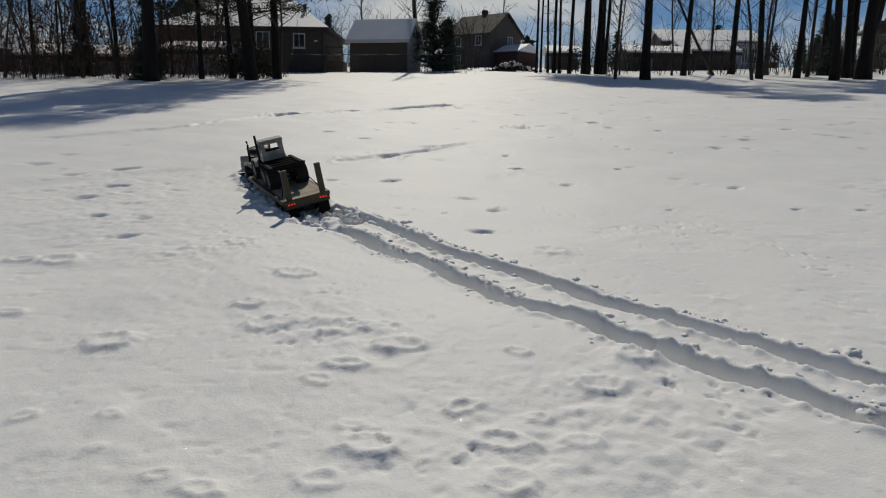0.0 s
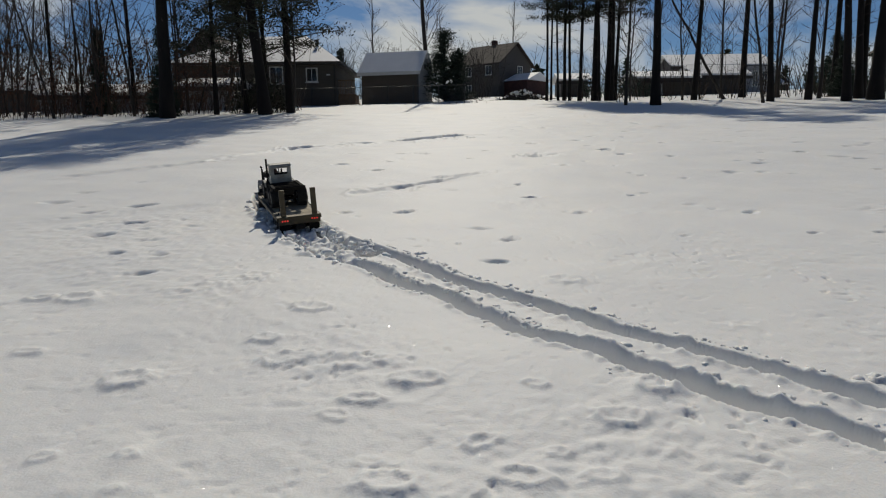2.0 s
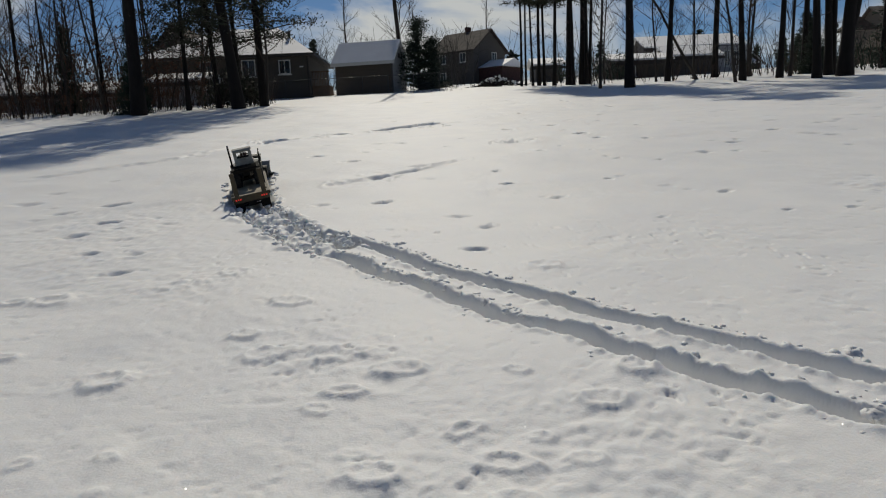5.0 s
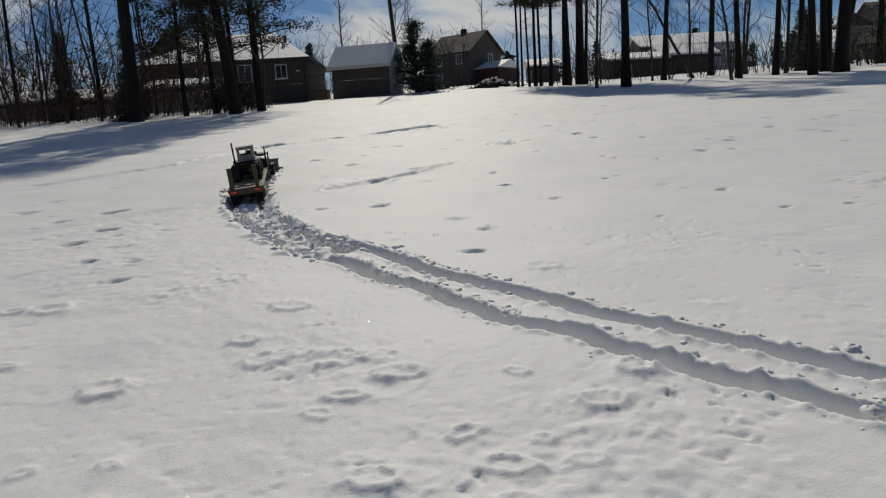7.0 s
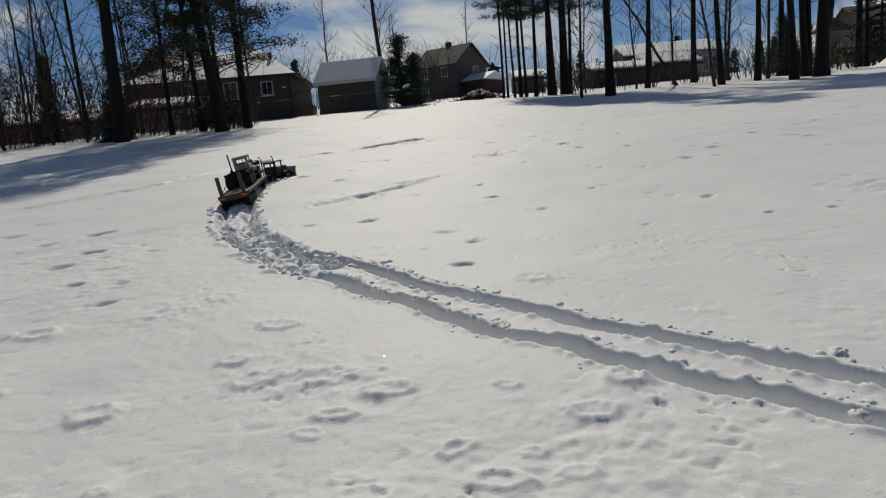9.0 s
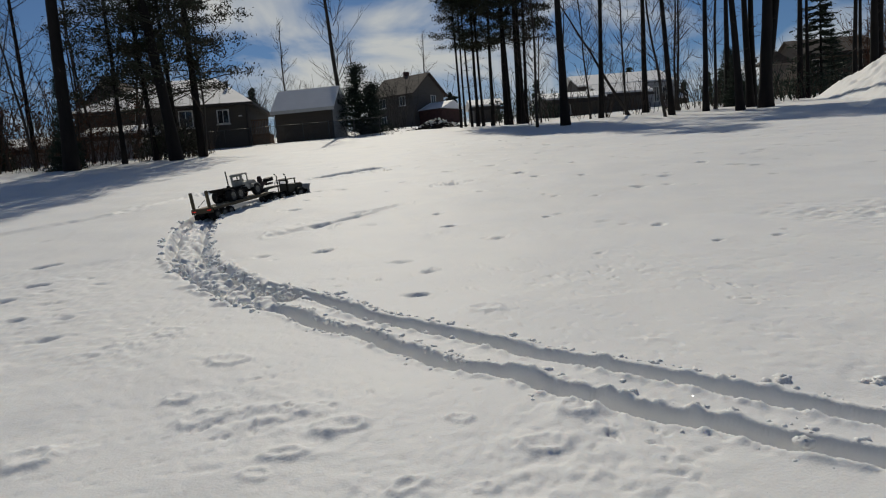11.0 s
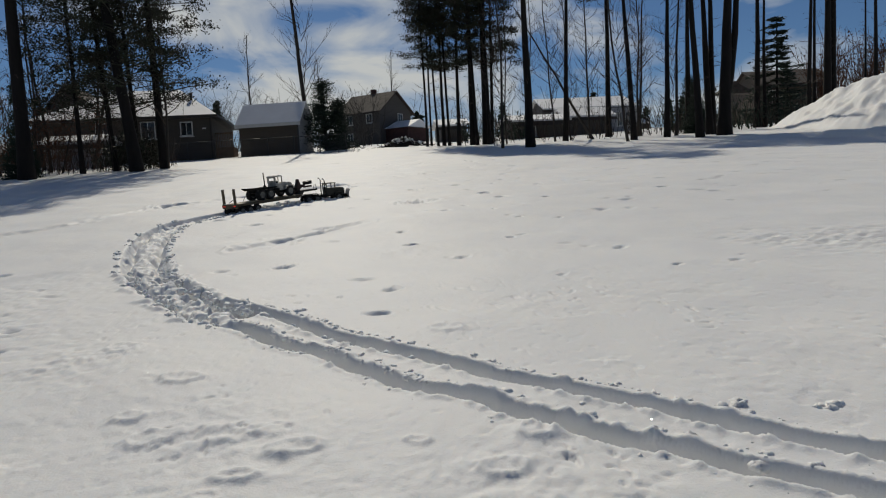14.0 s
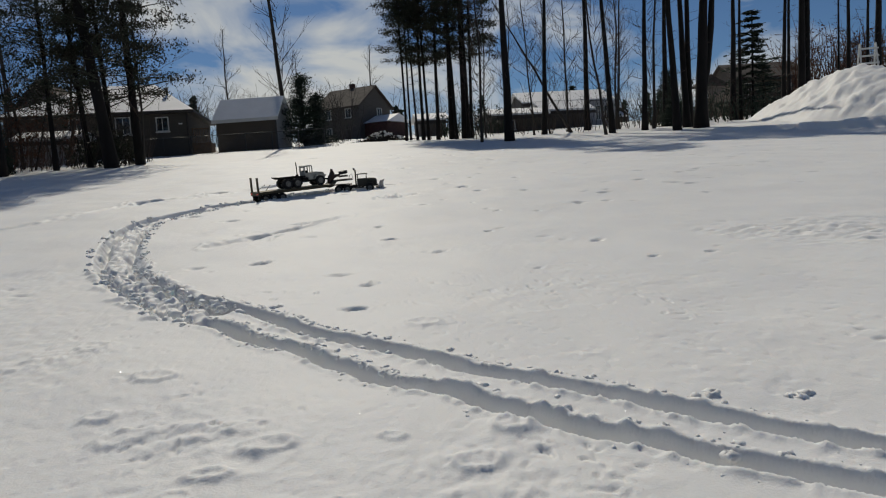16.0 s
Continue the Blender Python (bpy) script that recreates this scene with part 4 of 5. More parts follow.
brush("undergrowth", 1, 520, -34, -9.5, 37.5, 45, 0.8, 4.6, TWIG, "tangle of bare brown saplings and twigs")
brush("dry_leaf_shrubs", 2, 190, -30, -13.5, 39, 46, 1.5, 5.0, DRY_LEAF, "shrubs with withered red-brown leaves", 0.8)
brush("leafy_shrubs", 6, 60, -12.5, -9.5, 38, 41, 0.8, 2.2, NEEDLE, "low leafy shrubs under the evergreens", 0.9)
brush("wood_saplings", 3, 210, 8, 34, 43, 57, 0.6, 3.4, TWIG, "thin leafless saplings between the pines", None, 0.018)
brush("dark_shrubs", 11, 110, 23.5, 36, 47, 58, 0.8, 3.2, SPRUCE, "dark evergreen shrubs between the trunks", 0.9, 0.03)
brush("dark_shrubs", 13, 50, 9.5, 14.5, 52, 57, 0.8, 2.6, SPRUCE, "dark evergreen shrubs beside the brown outbuilding", 0.8, 0.03)
brush("distant_trees", 4, 420, -60, 90, 95, 150, 4, 9, GREY_BARK, "bare trees in the distance behind the houses", None, 0.05)
brush("russet_thicket", 9, 430, 45, 66, 55, 64, 4.5, 8.0, DRY_LEAF, "dense russet thicket behind the snow heap", 0.9, 0.04)
brush("thicket", 8, 190, -62, -15, 50, 66, 5, 10, GREY_BARK, "dense leafless thicket behind the low sheds", None, 0.04)
brush("distant_trees", 5, 160, -14, 4, 66, 90, 3.5, 6.5, GREY_BARK, "bare trees behind the shed", None, 0.03)
brush("field_weeds", 7, 70, -13, 2, 47.5, 49.3, 0.1, 0.5, TWIG, "dry weeds poking through the snow along the fence", None, 0.008)

r = random.Random(12)
v, f = [], []
for k in range(26):
    x, y = r.uniform(-70, 110), r.uniform(100, 150)
    h = r.uniform(4, 8)
    z = ground_at(x, y)
    for _ in range(160):
        t = r.random() ** 0.7
        a, q = r.uniform(0, 6.28), h * 0.32 * (1 - t) * r.uniform(0.3, 1)
        c = Vector((x + q * math.cos(a), y + q * math.sin(a), z + h * t))
        i = len(v)
        d, e = Vector((r.gauss(0, 1), r.gauss(0, 1), r.gauss(0, 0.5))) * 0.35, Vector((r.gauss(0, 1), r.gauss(0, 1), r.gauss(0, 1))) * 0.2
        v.extend([tuple(c - d), tuple(c + e), tuple(c + d), tuple(c - e)])
        f.append((i, i + 1, i + 2, i + 3))
tagged(part_of("distant_spruces", mesh_from("distant_spruces", v, f), SPRUCE), "dark spruces on the skyline far behind", "trees", kind="stuff")

# brush pile by the two-storey house
v, f = [], []
for k in range(150):
    x, y = 4.9 + r.gauss(0, 1.0), 54.6 + r.gauss(0, 0.5)
    z = ground_at(x, y) + max(0, 0.75 - 0.4 * abs(x - 4.9)) * r.random()
    d = Vector((r.uniform(-1, 1), r.uniform(-0.5, 0.5), r.uniform(-0.1, 0.4))) * 0.5
    tube(v, f, [Vector((x, y, z)) - d, Vector((x, y, z)) + d], [0.05, 0.03], 4)
tagged(part_of("brush_pile", mesh_from("brush_pile", v, f), GREY_BARK), "heap of cut branches dusted with snow", "brush pile", kind="stuff")


def ladder_frame():
    u, v = 31.3, 36.5
    t = thing("wooden_frame", pose(u, v, ground_at(u, v), 0, 0, -20), "white-painted wooden ladder frame behind the snow heap", "frame")
    for s in (-1, 1):
        for y in (-1, 1):
            v_, f_ = [], []
            tube(v_, f_, [(s * 0.55, y * 0.7, 0), (s * 0.4, y * 0.05, 4.2)], [0.06, 0.05], 4)
            part_of("leg", mesh_from("leg", v_, f_), TRIM, t)
    for k in range(9):
        z = 0.5 + 0.42 * k
        y = -0.7 + 0.65 * z / 4.2
        part("rung", boxes((-0.52, 0.52, y - 0.04, y + 0.04, z, z + 0.09)), TRIM, t)


ladder_frame()


# ---- the vehicles: large scale models, noses along +y, base on the ground ----
def tyre_mesh(r, w):
    me = revolve("tyre", [(r * 0.58, -w * 0.42), (r * 0.9, -w * 0.5), (r * 0.985, -w * 0.4), (r * 0.985, w * 0.4), (r * 0.9, w * 0.5), (r * 0.58, w * 0.42), (r * 0.58, -w * 0.42)], 26)
    bm = bmesh.new()
    bm.from_mesh(me)
    for k in range(20):
        for s in (-1, 1):
            m = Matrix.Rotation(2 * math.pi * (k + 0.25 * s) / 20, 4, "X")
            box(bm, s * w * 0.04 if s > 0 else -w * 0.47, w * 0.47 if s > 0 else -w * 0.04, -0.06 * r, 0.06 * r, r * 0.95, r * 1.03, m=m)
    bm.to_mesh(me)
    bm.free()
    return me


def rim_mesh(r, w, out):
    return revolve("rim", [(0.0, out * w * 0.2), (r * 0.16, out * w * 0.42), (r * 0.2, out * w * 0.2), (r * 0.44, out * w * 0.12), (r * 0.5, out * w * 0.36), (r * 0.585, out * w * 0.42), (r * 0.585, -out * w * 0.42), (0, -out * w * 0.3)], 22)


WHEELS = []                         # every wheel that rolls: object, place, radius


def wheel(parent, x, y, r, w, hub=HUB, rolls=True, z=None):
    t = part_of("wheel", tyre_mesh(r, w), RUBBER, parent, "black lugged tyre")
    out = 1 if x > 0 else -1
    part_of("rim", rim_mesh(r, w, out), hub, t, "pale steel rim", True)
    place = (x, y, r if z is None else z)
    t.location = place
    if rolls:
        WHEELS.append((t, place, r))
    return t


def make_trailer():
    t = thing("lowboy_trailer", Matrix(), "olive flatbed trailer with pale plank deck and red tail lamps", "trailer")
    W, Z, L = 0.22, 0.235, 1.68
    for s in (-1, 1):
        part("side_rail", boxes((s * W - 0.018, s * W + 0.018, 0.03, L, Z - 0.045, Z - 0.002), bevel=0.004), OLIVE, t)
        part("inner_beam", boxes((s * 0.08 - 0.015, s * 0.08 + 0.015, 0.04, L, Z - 0.07, Z - 0.017)), DARK_OLIVE, t)
    n = 22
    bm = boxes((-W + 0.02, W - 0.02, 0.003, L / n - 0.005, Z - 0.015, Z), bevel=0.002)
    plank = bpy.data.meshes.new("plank")
    bm.to_mesh(plank)
    bm.free()
    for k in range(n):
        part_of("plank", plank, DECK, t).location = (0, 0.032 + k * (L - 0.035) / n, 0)
    tail = part("tail_beam", boxes((-W, W, 0.0, 0.03, Z - 0.085, Z + 0.004), bevel=0.005), OLIVE, t)
    for s in (-1, 1):
        part("rear_post", boxes((s * 0.165 - 0.028, s * 0.165 + 0.028, 0.002, 0.032, Z + 0.005, Z + 0.29), bevel=0.005), OLIVE, t, "upright olive post")
        for k in range(3):
            v, f = [], []
            tube(v, f, [(s * (0.13 + 0.027 * k), -0.003, Z - 0.04), (s * (0.13 + 0.027 * k), 0.002, Z - 0.04)], [0.0085, 0.010], 10)
            part_of("tail_lamp", mesh_from("tail_lamp", v, f), RED_LAMP, tail, "glowing red tail lamp")
        part("mud_flap", boxes((s * 0.155 - 0.055, s * 0.155 + 0.055, 0.034, 0.042, 0.05, Z - 0.09)), BLACK, t)
        for y in (0.15, 0.335, 0.52):
            wheel(t, s * 0.165, y, 0.085, 0.095)
        part("fender", boxes((s * 0.165 - 0.05, s * 0.165 + 0.05, 0.06, 0.61, Z - 0.055, Z - 0.047)), DARK_OLIVE, t)
    part("hitch_bar", boxes((-0.05, 0.05, -0.02, 0.0, 0.1, 0.15)), BLACK, t)
    for y in (0.15, 0.335, 0.52):
        rod("axle", [(-0.16, y, 0.085), (0.16, y, 0.085)], 0.012, BLACK, t)
    neck = bmesh.new()
    prism(neck, [(L - 0.02, Z - 0.08), (L + 0.05, Z - 0.07), (L + 0.16, Z + 0.03), (HITCH + 0.16, Z + 0.03), (HITCH + 0.16, Z + 0.065), (L + 0.12, Z + 0.07), (L + 0.0, Z + 0.0)], -0.13, 0.13)
    part("gooseneck", neck, DARK_OLIVE, t, "dark gooseneck that climbs onto the tractor")
    plate = bmesh.new()
    prism(plate, [(L + 0.01, Z + 0.04), (L + 0.04, Z - 0.01), (L + 0.1, Z + 0.03), (L + 0.16, Z + 0.11), (L + 0.3, Z + 0.14), (L + 0.3, Z + 0.18), (L + 0.17, Z + 0.19), (L + 0.13, Z + 0.31), (L + 0.115, Z + 0.31), (L + 0.09, Z + 0.22), (L + 0.04, Z + 0.15)], -0.045, 0.045)
    bmesh.ops.bevel(plate, geom=list(plate.edges), offset=0.008, segments=2, affect="EDGES")
    part("winch_tower", plate, RUST, t, "dark red arched bracket on the gooseneck")
    part("winch_arm", boxes((-0.03, 0.03, L + 0.3, L + 0.5, Z + 0.11, Z + 0.15), bevel=0.006), RUST, t)
    spare = part_of("spare_wheel", tyre_mesh(0.095, 0.065), RUBBER, t, "spare tyre lying on the gooseneck")
    spare.matrix_basis = pose(0, L + 0.4, Z + 0.21, 0, 84, 90)
    part_of("spare_rim", rim_mesh(0.095, 0.065, 1), HUB, spare, "", True)
    rod("hose", [(0.05, L + 0.5, Z + 0.05), (0.06, L + 0.53, Z + 0.14), (0.05, L + 0.58, Z + 0.16), (0.04, L + 0.62, Z + 0.05)], 0.006, CHROME, t, "pale looped air hose")
    for s in (-1, 1):
        rod("chain", [(s * 0.2, 0.16, Z + 0.01), (s * 0.13, 0.30, Z + 0.12)], 0.005, BLACK, t)
    return t


def make_cargo_truck():
    t = thing("model_truck", Matrix(), "dusty white six-wheeled model truck carried on the trailer", "model truck")
    for s in (-1, 1):
        part("frame_rail", boxes((s * 0.06 - 0.012, s * 0.06 + 0.012, 0.02, 1.02, 0.10, 0.135)), BLACK, t)
        for y in (0.12, 0.335, 0.87):
            wheel(t, s * (0.145 if y < 0.5 else 0.15), y, 0.103, 0.12 if y < 0.5 else 0.085, HUB, False)
        part("front_fender", prism(bmesh.new(), [(0.74, 0.15), (0.77, 0.205), (0.83, 0.225), (0.93, 0.22), (0.985, 0.17), (0.985, 0.16), (0.93, 0.205), (0.83, 0.21), (0.78, 0.19), (0.755, 0.15)], s * 0.18, s * 0.10), CAB_WHITE, t)
        part("bed_rail", boxes((s * 0.16 - 0.017, s * 0.16 + 0.017, -0.02, 0.53, 0.208, 0.236)), BLACK, t)
        part("running_board", boxes((s * 0.16 - 0.03, s * 0.16 + 0.03, 0.48, 0.72, 0.10, 0.112)), BLACK, t)
        part("headlamp", revolve_part(0.02, 0.02), CHROME, t).matrix_basis = pose(s * 0.075, 1.035, 0.2, 0, 0, 90)
    for y in (0.12, 0.335, 0.87):
        rod("axle", [(-0.13, y, 0.093), (0.13, y, 0.093)], 0.016, BLACK, t)
    for y in (0.0, 0.11, 0.225, 0.34, 0.45, 0.52):
        part("cross_member", boxes((-0.142, 0.142, y - 0.012, y + 0.012, 0.206, 0.226), bevel=0.003), BLACK, t)
    part("bed_spine", boxes((-0.05, 0.05, -0.01, 0.53, 0.15, 0.204), bevel=0.006), BLACK, t)
    part("bed_lip", prism(bmesh.new(), [(-0.10, 0.245), (-0.02, 0.2), (0.0, 0.2), (-0.09, 0.255)], -0.17, 0.17), BLACK, t)
    part("fuel_tank", boxes((0.1, 0.17, 0.46, 0.6, 0.12, 0.19), bevel=0.012), BLACK, t)
    # cab with open windows: walls as separate posts and panels
    cab = boxes((-0.125, 0.125, 0.54, 0.74, 0.135, 0.285), bevel=0.012)
    cab = part("cab", cab, CAB_WHITE, t, "boxy white cab")
    for pillar in ((-0.12, -0.1, 0.54, 0.56, 0.28, 0.42), (0.1, 0.12, 0.54, 0.56, 0.28, 0.42), (-0.118, -0.1, 0.715, 0.732, 0.28, 0.41), (0.1, 0.118, 0.715, 0.732, 0.28, 0.41),
                     (-0.1, -0.078, 0.541, 0.556, 0.28, 0.4), (0.078, 0.1, 0.541, 0.556, 0.28, 0.4), (-0.078, 0.078, 0.541, 0.556, 0.28, 0.318), (-0.1, 0.1, 0.541, 0.556, 0.392, 0.42),
                     (-0.006, 0.006, 0.718, 0.73, 0.28, 0.41)):
        part("cab_pillar", boxes(pillar), CAB_WHITE, cab)
    roof = prism(bmesh.new(), [(0.525, 0.412), (0.55, 0.436), (0.62, 0.446), (0.70, 0.44), (0.745, 0.412)], -0.126, 0.126)
    part("roof", roof, CAB_WHITE, cab, "rounded white cab roof")
    part("seat", boxes((-0.1, 0.1, 0.565, 0.63, 0.286, 0.335), bevel=0.012), BLACK, cab)
    hood = prism(bmesh.new(), [(0.741, 0.135), (0.741, 0.29), (0.80, 0.297), (0.98, 0.275), (1.02, 0.25), (1.025, 0.135)], -0.085, 0.085)
    bmesh.ops.bevel(hood, geom=list(hood.edges), offset=0.012, segments=2, affect="EDGES")
    hood = part("hood", hood, CAB_WHITE, t, "rounded white bonnet")
    part("grille", boxes((-0.06, 0.06, 1.026, 1.032, 0.15, 0.24)), BLACK, hood)
    part("bumper", boxes((-0.16, 0.16, 1.045, 1.065, 0.10, 0.135), bevel=0.005), BLACK, t)
    rod("exhaust_stack", [(-0.165, 0.5, 0.18), (-0.165, 0.5, 0.4), (-0.165, 0.495, 0.52)], 0.012, BLACK, t, "tall dark exhaust stack")
    part("air_filter", boxes((-0.19, -0.15, 0.47, 0.53, 0.16, 0.26), bevel=0.012), BLACK, t)
    return t


def revolve_part(r, w):
    me = revolve("lamp", [(0, -w), (r * 0.7, -w), (r, w * 0.6), (r * 0.9, w), (0, w * 1.1)], 14)
    bm = bmesh.new()
    bm.from_mesh(me)
    return bm


def make_tractor():
    t = thing("model_tractor_truck", Matrix(), "black model tractor truck with stacks and a grey snow blade", "model truck")
    for s in (-1, 1):
        part("frame_rail", boxes((s * 0.055 - 0.012, s * 0.055 + 0.012, -0.12, 0.80, 0.11, 0.15)), BLACK, t)
        for y in (-0.05, 0.14):
            wheel(t, s * 0.15, y, 0.085, 0.10)
        wheel(t, s * 0.155, 0.63, 0.085, 0.07)
        part("front_fender", prism(bmesh.new(), [(0.52, 0.12), (0.55, 0.18), (0.60, 0.2), (0.69, 0.195), (0.74, 0.14), (0.73, 0.14), (0.68, 0.18), (0.60, 0.185), (0.56, 0.165), (0.53, 0.12)], s * 0.195, s * 0.11), DARK_OLIVE, t)
        part("rear_fender", boxes((s * 0.15 - 0.05, s * 0.15 + 0.05, -0.15, 0.24, 0.178, 0.186)), BLACK, t)
        part("step", boxes((s * 0.15 - 0.03, s * 0.15 + 0.03, 0.3, 0.5, 0.09, 0.105)), BLACK, t)
        rod("push_arm", [(s * 0.08, 0.76, 0.08), (s * 0.08, 0.885, 0.07)], 0.012, BLACK, t)
    for y in (-0.05, 0.14, 0.63):
        rod("axle", [(-0.14, y, 0.085), (0.14, y, 0.085)], 0.014, BLACK, t)
    rod("exhaust_stack", [(-0.13, 0.33, 0.15), (-0.13, 0.33, 0.47), (-0.135, 0.31, 0.5), (-0.14, 0.28, 0.515)], 0.012, BLACK, t, "black exhaust stack with a curved tip")
    rod("exhaust_stack", [(0.13, 0.33, 0.15), (0.13, 0.33, 0.46), (0.135, 0.31, 0.49), (0.14, 0.285, 0.505)], 0.012, BLACK, t, "black exhaust stack with a curved tip")
    cab = part("cab", boxes((-0.135, 0.135, 0.36, 0.58, 0.13, 0.29), bevel=0.01), DARK_OLIVE, t)
    for pillar in ((-0.13, -0.108, 0.365, 0.382, 0.285, 0.385), (0.108, 0.13, 0.365, 0.382, 0.285, 0.385), (-0.13, -0.11, 0.555, 0.572, 0.285, 0.385), (0.11, 0.13, 0.555, 0.572, 0.285, 0.385),
                               (-0.108, 0.108, 0.366, 0.38, 0.285, 0.31), (-0.108, 0.108, 0.366, 0.38, 0.36, 0.39)):
        part("cab_pillar", boxes(pillar), DARK_OLIVE, cab)
    part("roof", prism(bmesh.new(), [(0.345, 0.383), (0.37, 0.4), (0.47, 0.408), (0.57, 0.4), (0.595, 0.383)], -0.14, 0.14), DARK_OLIVE, cab)
    hood = prism(bmesh.new(), [(0.581, 0.13), (0.581, 0.29), (0.62, 0.295), (0.76, 0.282), (0.785, 0.262), (0.785, 0.13)], -0.09, 0.09)
    bmesh.ops.bevel(hood, geom=list(hood.edges), offset=0.01, segments=2, affect="EDGES")
    hood = part("hood", hood, DARK_OLIVE, t, "long dark bonnet")
    part("grille", boxes((-0.07, 0.07, 0.786, 0.795, 0.14, 0.26)), CHROME, hood)
    part("bumper", boxes((-0.17, 0.17, 0.8, 0.82, 0.09, 0.14), bevel=0.005), BLACK, t)
    part("fifth_wheel", boxes((-0.08, 0.08, -0.08, 0.12, 0.152, 0.18), bevel=0.01), BLACK, t)
    part("tool_box", boxes((0.1, 0.18, 0.24, 0.34, 0.1, 0.17), bevel=0.006), BLACK, t)
    blade = bmesh.new()
    arc = [(0.885 + 0.07 * (1 - math.cos(a)), 0.115 + 0.13 * math.sin(a)) for a in np.linspace(-1.2, 1.2, 9)]
    prism(blade, [(y - 0.012, z) for y, z in arc] + [(y, z) for y, z in reversed(arc)], -0.225, 0.225)
    blade.transform(Matrix.Translation((0, 0.9, 0)) @ Matrix.Rotation(radians(-12), 4, "Z") @ Matrix.Translation((0, -0.9, 0)))
    blade = part("snow_blade", blade, PLOW, t, "curved grey snow blade")
    return t


trailer = make_trailer()
cargo = make_cargo_truck()
tractor = make_tractor()


# ---- snow that gives way under the wheels ----
SLAB = 0.26
slabs, churned = [], []
stations = np.arange(FRESH, rear_s(16) + NOSE + 0.25, SLAB)
for k, s0 in enumerate(stations):
    nx, ny = 37, 9
    a = np.linspace(s0, s0 + SLAB, ny)
    d = np.linspace(-CHURN - 0.09, CHURN + 0.09, nx)
    p0, p1 = np.array([way(q) for q in a]), np.array([way(q + 0.02) for q in a])
    tan = (p1 - p0) / np.linalg.norm(p1 - p0, axis=1)[:, None]
    left = np.stack([-tan[:, 1], tan[:, 0]], axis=1)
    xy = p0[:, None, :] + d[None, :, None] * left[:, None, :]
    x, y = xy[..., 0].ravel(), xy[..., 1].ravel()
    z = untouched(x, y) + 0.002
    edge = np.tile(np.clip((np.abs(d) - CHURN - 0.02) / 0.07, 0, 1), ny)
    z = z - 0.006 * edge
    cx, cy = way(s0 + SLAB / 2)
    cz = float(field(cx, cy))
    v = [(x[i] - cx, y[i] - cy, z[i] - cz) for i in range(nx * ny)]
    f = [(j * nx + i + 1, j * nx + i, (j + 1) * nx + i, (j + 1) * nx + i + 1) for j in range(ny - 1) for i in range(nx - 1)]
    me = mesh_from("snow_crust", v, f)
    ob = part_of("snow_crust", me, SNOW, None, "", True)
    me.update()
    ob.location = (cx, cy, cz)
    tagged(ob, "smooth crust of snow that sinks under the wheels", "snow", "snow crust on the way")
    slabs.append((ob, s0, (cx, cy, cz)))


def clod_lump(v, f, c, size, r):
    base = len(v)
    ico = bmesh.new()
    bmesh.ops.create_icosphere(ico, subdivisions=2, radius=1)
    ico.verts.ensure_lookup_table()
    o = Vector((r.uniform(0, 50), r.uniform(0, 50), 0))
    for q in ico.verts:
        k = 1 + 0.6 * noise.noise(q.co * 1.6 + o) + 0.5 * noise.noise(q.co * 4.5 + o)
        v.append(tuple(Vector(c) + Vector((q.co.x, q.co.y, q.co.z * 0.85)) * size * k))
    f.extend(tuple(base + q.index for q in p.verts) for p in ico.faces)
    ico.free()


def clods(name, spots, label):
    r = random.Random(len(spots))
    v, f = [], []
    for x, y, size in spots:
        clod_lump(v, f, (x, y, float(untouched(np.array([x]), np.array([y]))[0]) - size * 0.3), size, r)
    return tagged(part_of(name, mesh_from(name, v, f), SNOW, None, "", True), label, "snow clods", kind="stuff")


r = random.Random(21)
spots = []
for line, off, side in ((FAR_RUT, 0.11, 1), (FAR_RUT, 0.11, -1), (NEAR_RUT, 0.11, 1), (NEAR_RUT, 0.11, -1)):
    for _ in range(200 if side < 0 else 110):
        k = r.randrange(10, len(line) - 8)
        dx, dy = line[k + 1] - line[k]
        g = math.hypot(dx, dy)
        q = side * (off + abs(r.gauss(0, 0.03)))
        spots.append((line[k][0] - dy / g * -q * -1, line[k][1] + dx / g * q, 0.004 + (0.027 if side < 0 else 0.014) * r.random() ** 3.5))
for _ in range(130):
    s, q = r.uniform(0.9, FRESH - 0.1), r.choice((-1, 1)) * (CHURN * (0.35 + 0.75 * r.random()))
    p, p2 = way(s), way(s + 0.02)
    n = (p2 - p) / np.linalg.norm(p2 - p)
    spots.append((p[0] - n[1] * q, p[1] + n[0] * q, 0.012 + 0.042 * r.random() ** 2.5))
for x, y, size in ((2.44, 3.28, 0.05), (2.05, 3.42, 0.05), (-0.90, 6.76, 0.07), (-0.35, 6.3, 0.045), (-0.15, 5.85, 0.04), (0.5, 5.0, 0.035), (1.62, 3.12, 0.035), (1.75, 2.78, 0.04)):
    for _ in range(6):
        spots.append((x + r.gauss(0, 0.5 * size), y + r.gauss(0, 0.4 * size), size * r.uniform(0.35, 0.8)))
for line in (FAR_RUT, NEAR_RUT):
    for _ in range(120):
        k = r.randrange(int(len(line) * 0.62), len(line) - 3)
        dx, dy = line[k + 1] - line[k]
        g = math.hypot(dx, dy)
        q = -0.09 - abs(r.gauss(0, 0.03)) if r.random() < 0.75 else 0.1
        spots.append((line[k][0] - dy / g * q, line[k][1] + dx / g * q, 0.008 + 0.022 * r.random() ** 2))
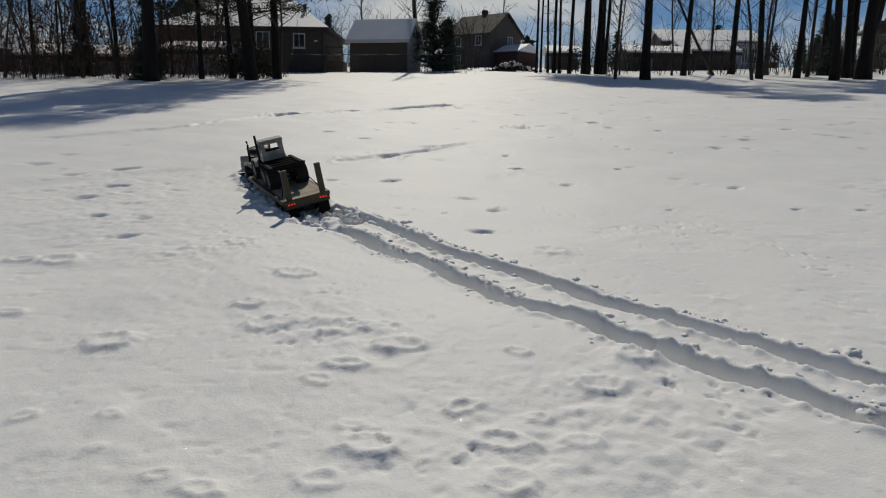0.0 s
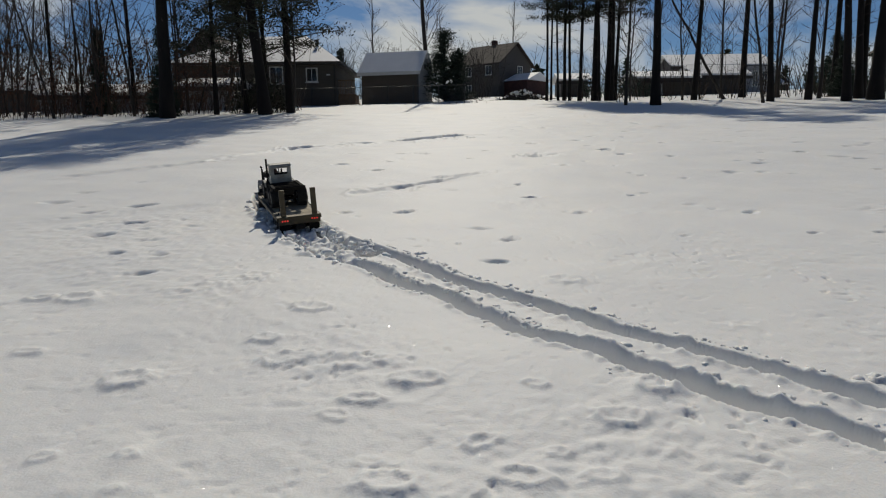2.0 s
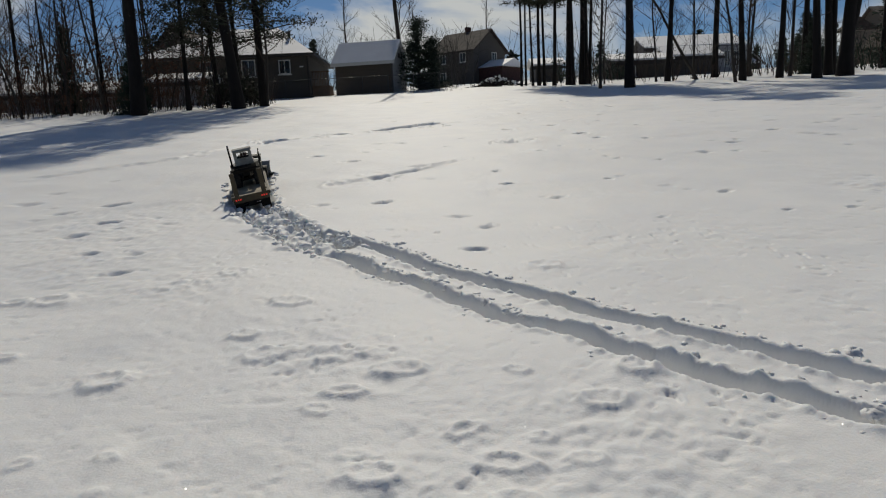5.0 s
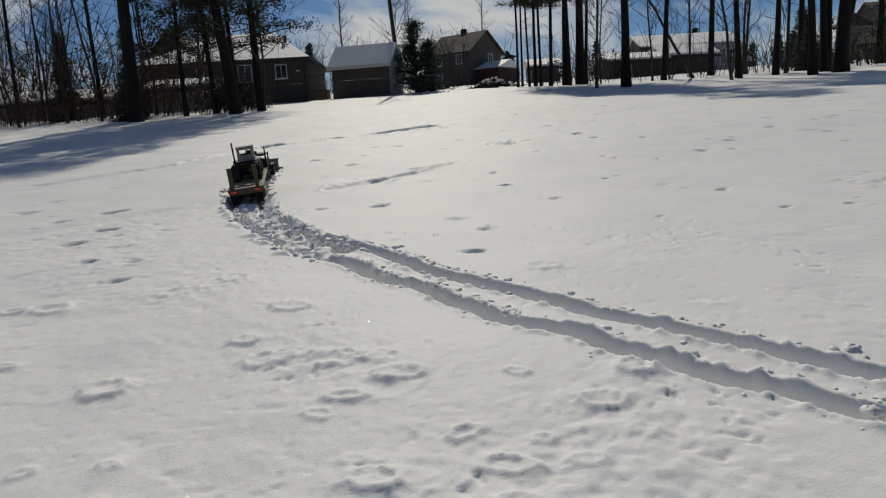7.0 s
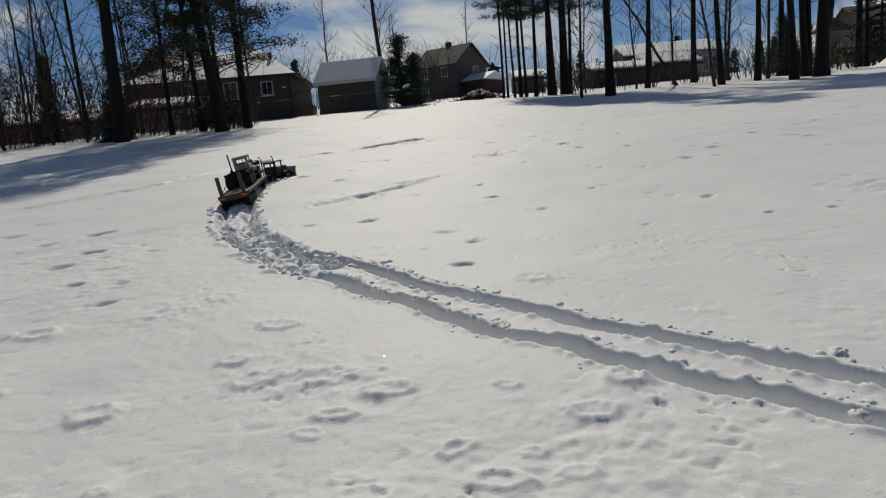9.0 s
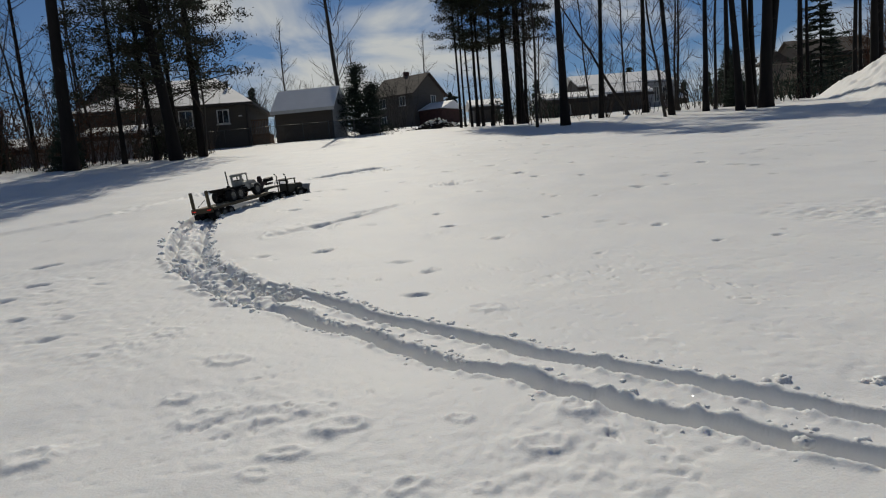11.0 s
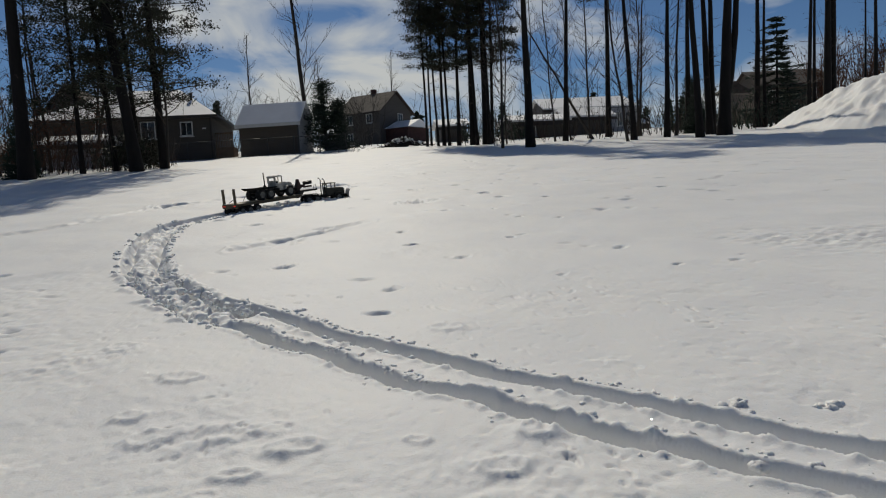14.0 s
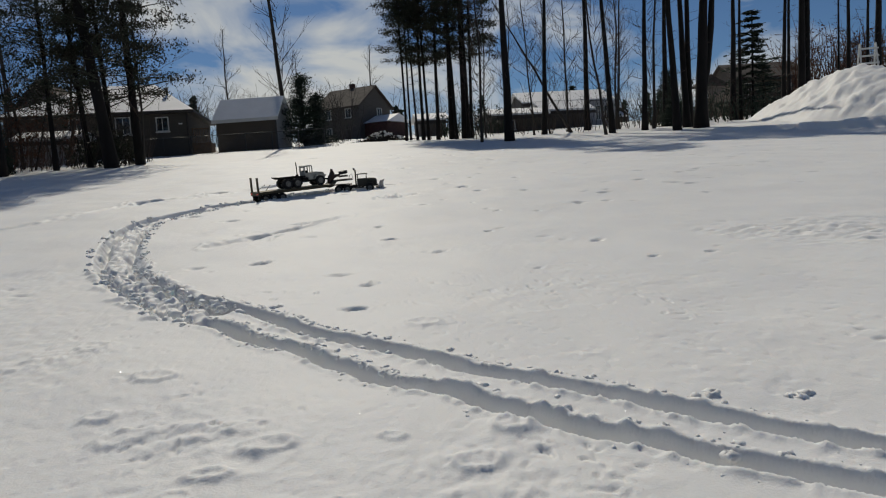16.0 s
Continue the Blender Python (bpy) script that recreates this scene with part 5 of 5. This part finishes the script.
# coarse ice crystals that catch the sun on the near crust
r_ice = np.random.default_rng(5)
y = 1.9 + 3.6 * r_ice.random(9000) ** 1.3
x = r_ice.uniform(-0.75, 0.75, 9000) * (y + 0.6)
clear_of = np.array([min(np.min(np.hypot(line[:, 0] - a, line[:, 1] - b)) for line in (FAR_RUT, NEAR_RUT)) > 0.14 for a, b in zip(x, y)])
x, y = x[clear_of], y[clear_of]
v, f = [], []
for c in np.stack([x, y, trodden(x, y) + 0.0015], axis=1):
    c = Vector(c)
    q = Vector((r_ice.normal(0, 0.22), r_ice.normal(-0.05, 0.22), 1)).normalized()
    a = q.orthogonal().normalized()
    size = 0.0010 + 0.0016 * r_ice.random() ** 2
    b, a = q.cross(a) * size, a * size
    i = len(v)
    v.extend([tuple(c - a), tuple(c - b), tuple(c + a), tuple(c + b)])
    f.append((i, i + 1, i + 2, i + 3))
tagged(part_of("ice_crystals", mesh_from("ice_crystals", v, f), ICE), "coarse glinting ice crystals on the old snow", "ice", kind="stuff")

clods("snow_clods", spots, "loose lumps of snow thrown up along the ruts")

# snow caught on the brush pile
v, f = [], []
for _ in range(80):
    x, y = 4.9 + r.gauss(0, 0.95), 54.3 + r.gauss(0, 0.35)
    clod_lump(v, f, (x, y, ground_at(x, y) + max(0.1, 0.85 - 0.42 * abs(x - 4.9)) * r.uniform(0.4, 1)), 0.04 + 0.09 * r.random() ** 2, r)
tagged(part_of("snow_caps", mesh_from("snow_caps", v, f), SNOW, None, "", True), "pads of snow caught on the brush pile", "snow", kind="stuff")

for k, s0 in enumerate(stations):
    v, f = [], []
    cx, cy = way(s0 + SLAB / 2)
    cz = float(field(cx, cy))
    heaps = [(s0 + r.random() * SLAB, side * (CHURN + r.uniform(-0.02, 0.06))) for side in r.choice(((-1, 1), (-1, -1), (1, -1)))]
    for i in range(12):
        s, q = heaps[i % 2][0] + r.gauss(0, 0.05), heaps[i % 2][1] + r.gauss(0, 0.03)
        p, p2 = way(s), way(s + 0.02)
        n = (p2 - p) / np.linalg.norm(p2 - p)
        x, y = p[0] - n[1] * q, p[1] + n[0] * q
        size = 0.006 + 0.024 * r.random() ** 2
        clod_lump(v, f, (x - cx, y - cy, float(untouched(np.array([x]), np.array([y]))[0]) + size * 0.05 - cz), size, r)
    ob = part_of("snow_berm", mesh_from("snow_berm", v, f), SNOW, None, "", True)
    ob.location = (cx, cy, cz)
    tagged(ob, "lumps of snow heaved up beside the wheels", "snow", "snow heaved up on the way", "stuff")
    churned.append((ob, s0, (cx, cy, cz)))


# ---- motion ----
LEAN_T = (0, 0.5, 1, 1.5, 2.5, 3, 3.5, 4, 5, 6.5, 7, 8, 9, 10, 12, 16)
LEAN_A = (10, 9, 7, 2, 2, 6, 11, 13, 8, 1, 4, 11, 8, 7, 3, 1)
SINK = 0.07


def stand(s0, s1, lean):
    """The pose of a body whose tail is at s0 and whose nose is at s1 along the way."""
    a, b = way(s0), way(s1)
    pa, pb = Vector((*a, ground_at(*a) - SINK)), Vector((*b, ground_at(*b) - SINK))
    y = (pb - pa).normalized()
    x = y.cross(NORMAL).normalized()
    z = x.cross(y)
    m = Matrix((x, y, z)).transposed().to_4x4()
    return Matrix.Translation(pa) @ m @ Matrix.Rotation(radians(-lean), 4, "Y")


def motions():
    times = [0.4 * k for k in range(41)]
    tow, load, pull = [], [], []
    for t in times:
        s = rear_s(t)
        lean = float(np.interp(t, LEAN_T, LEAN_A))
        m = stand(s, s + HITCH, lean)
        tow.append((t, m))
        load.append((t, m @ pose(0, 0.56, 0.236)))
        pull.append((t, stand(s + HITCH, s + NOSE, lean * 0.4)))
    walk(trailer, tow)
    walk(cargo, load)
    walk(tractor, pull)
    for ob, place, radius in WHEELS:
        walk(ob, [(t, pose(*place, -math.degrees((rear_s(t) - rear_s(0)) / radius), 0, 0)) for t in [0.1 * k for k in range(161)]])
    fine = np.linspace(0, 16, 321)
    reach = np.array([rear_s(t) for t in fine]) + NOSE
    for pieces, shift in ((slabs, -0.3), (churned, 0.14)):
        for ob, s0, (x, y, z) in pieces:
            t0 = float(np.interp(s0 + 0.12, reach, fine))
            t1 = float(np.interp(s0 + SLAB + 0.25, reach, fine))
            up = pose(x, y, z)
            low = pose(x, y, z - abs(shift))
            first, last = (up, low) if shift < 0 else (low, up)
            if s0 > reach[-1]:
                walk(ob, [(0, first), (16, first)])
                continue
            rows = [(0, first)] + ([(t0, first)] if t0 > 0.1 else []) + [(max(t1, t0 + 0.3), last)]
            if rows[-1][0] < 15.9:
                rows.append((16, last))
            walk(ob, rows)


motions()
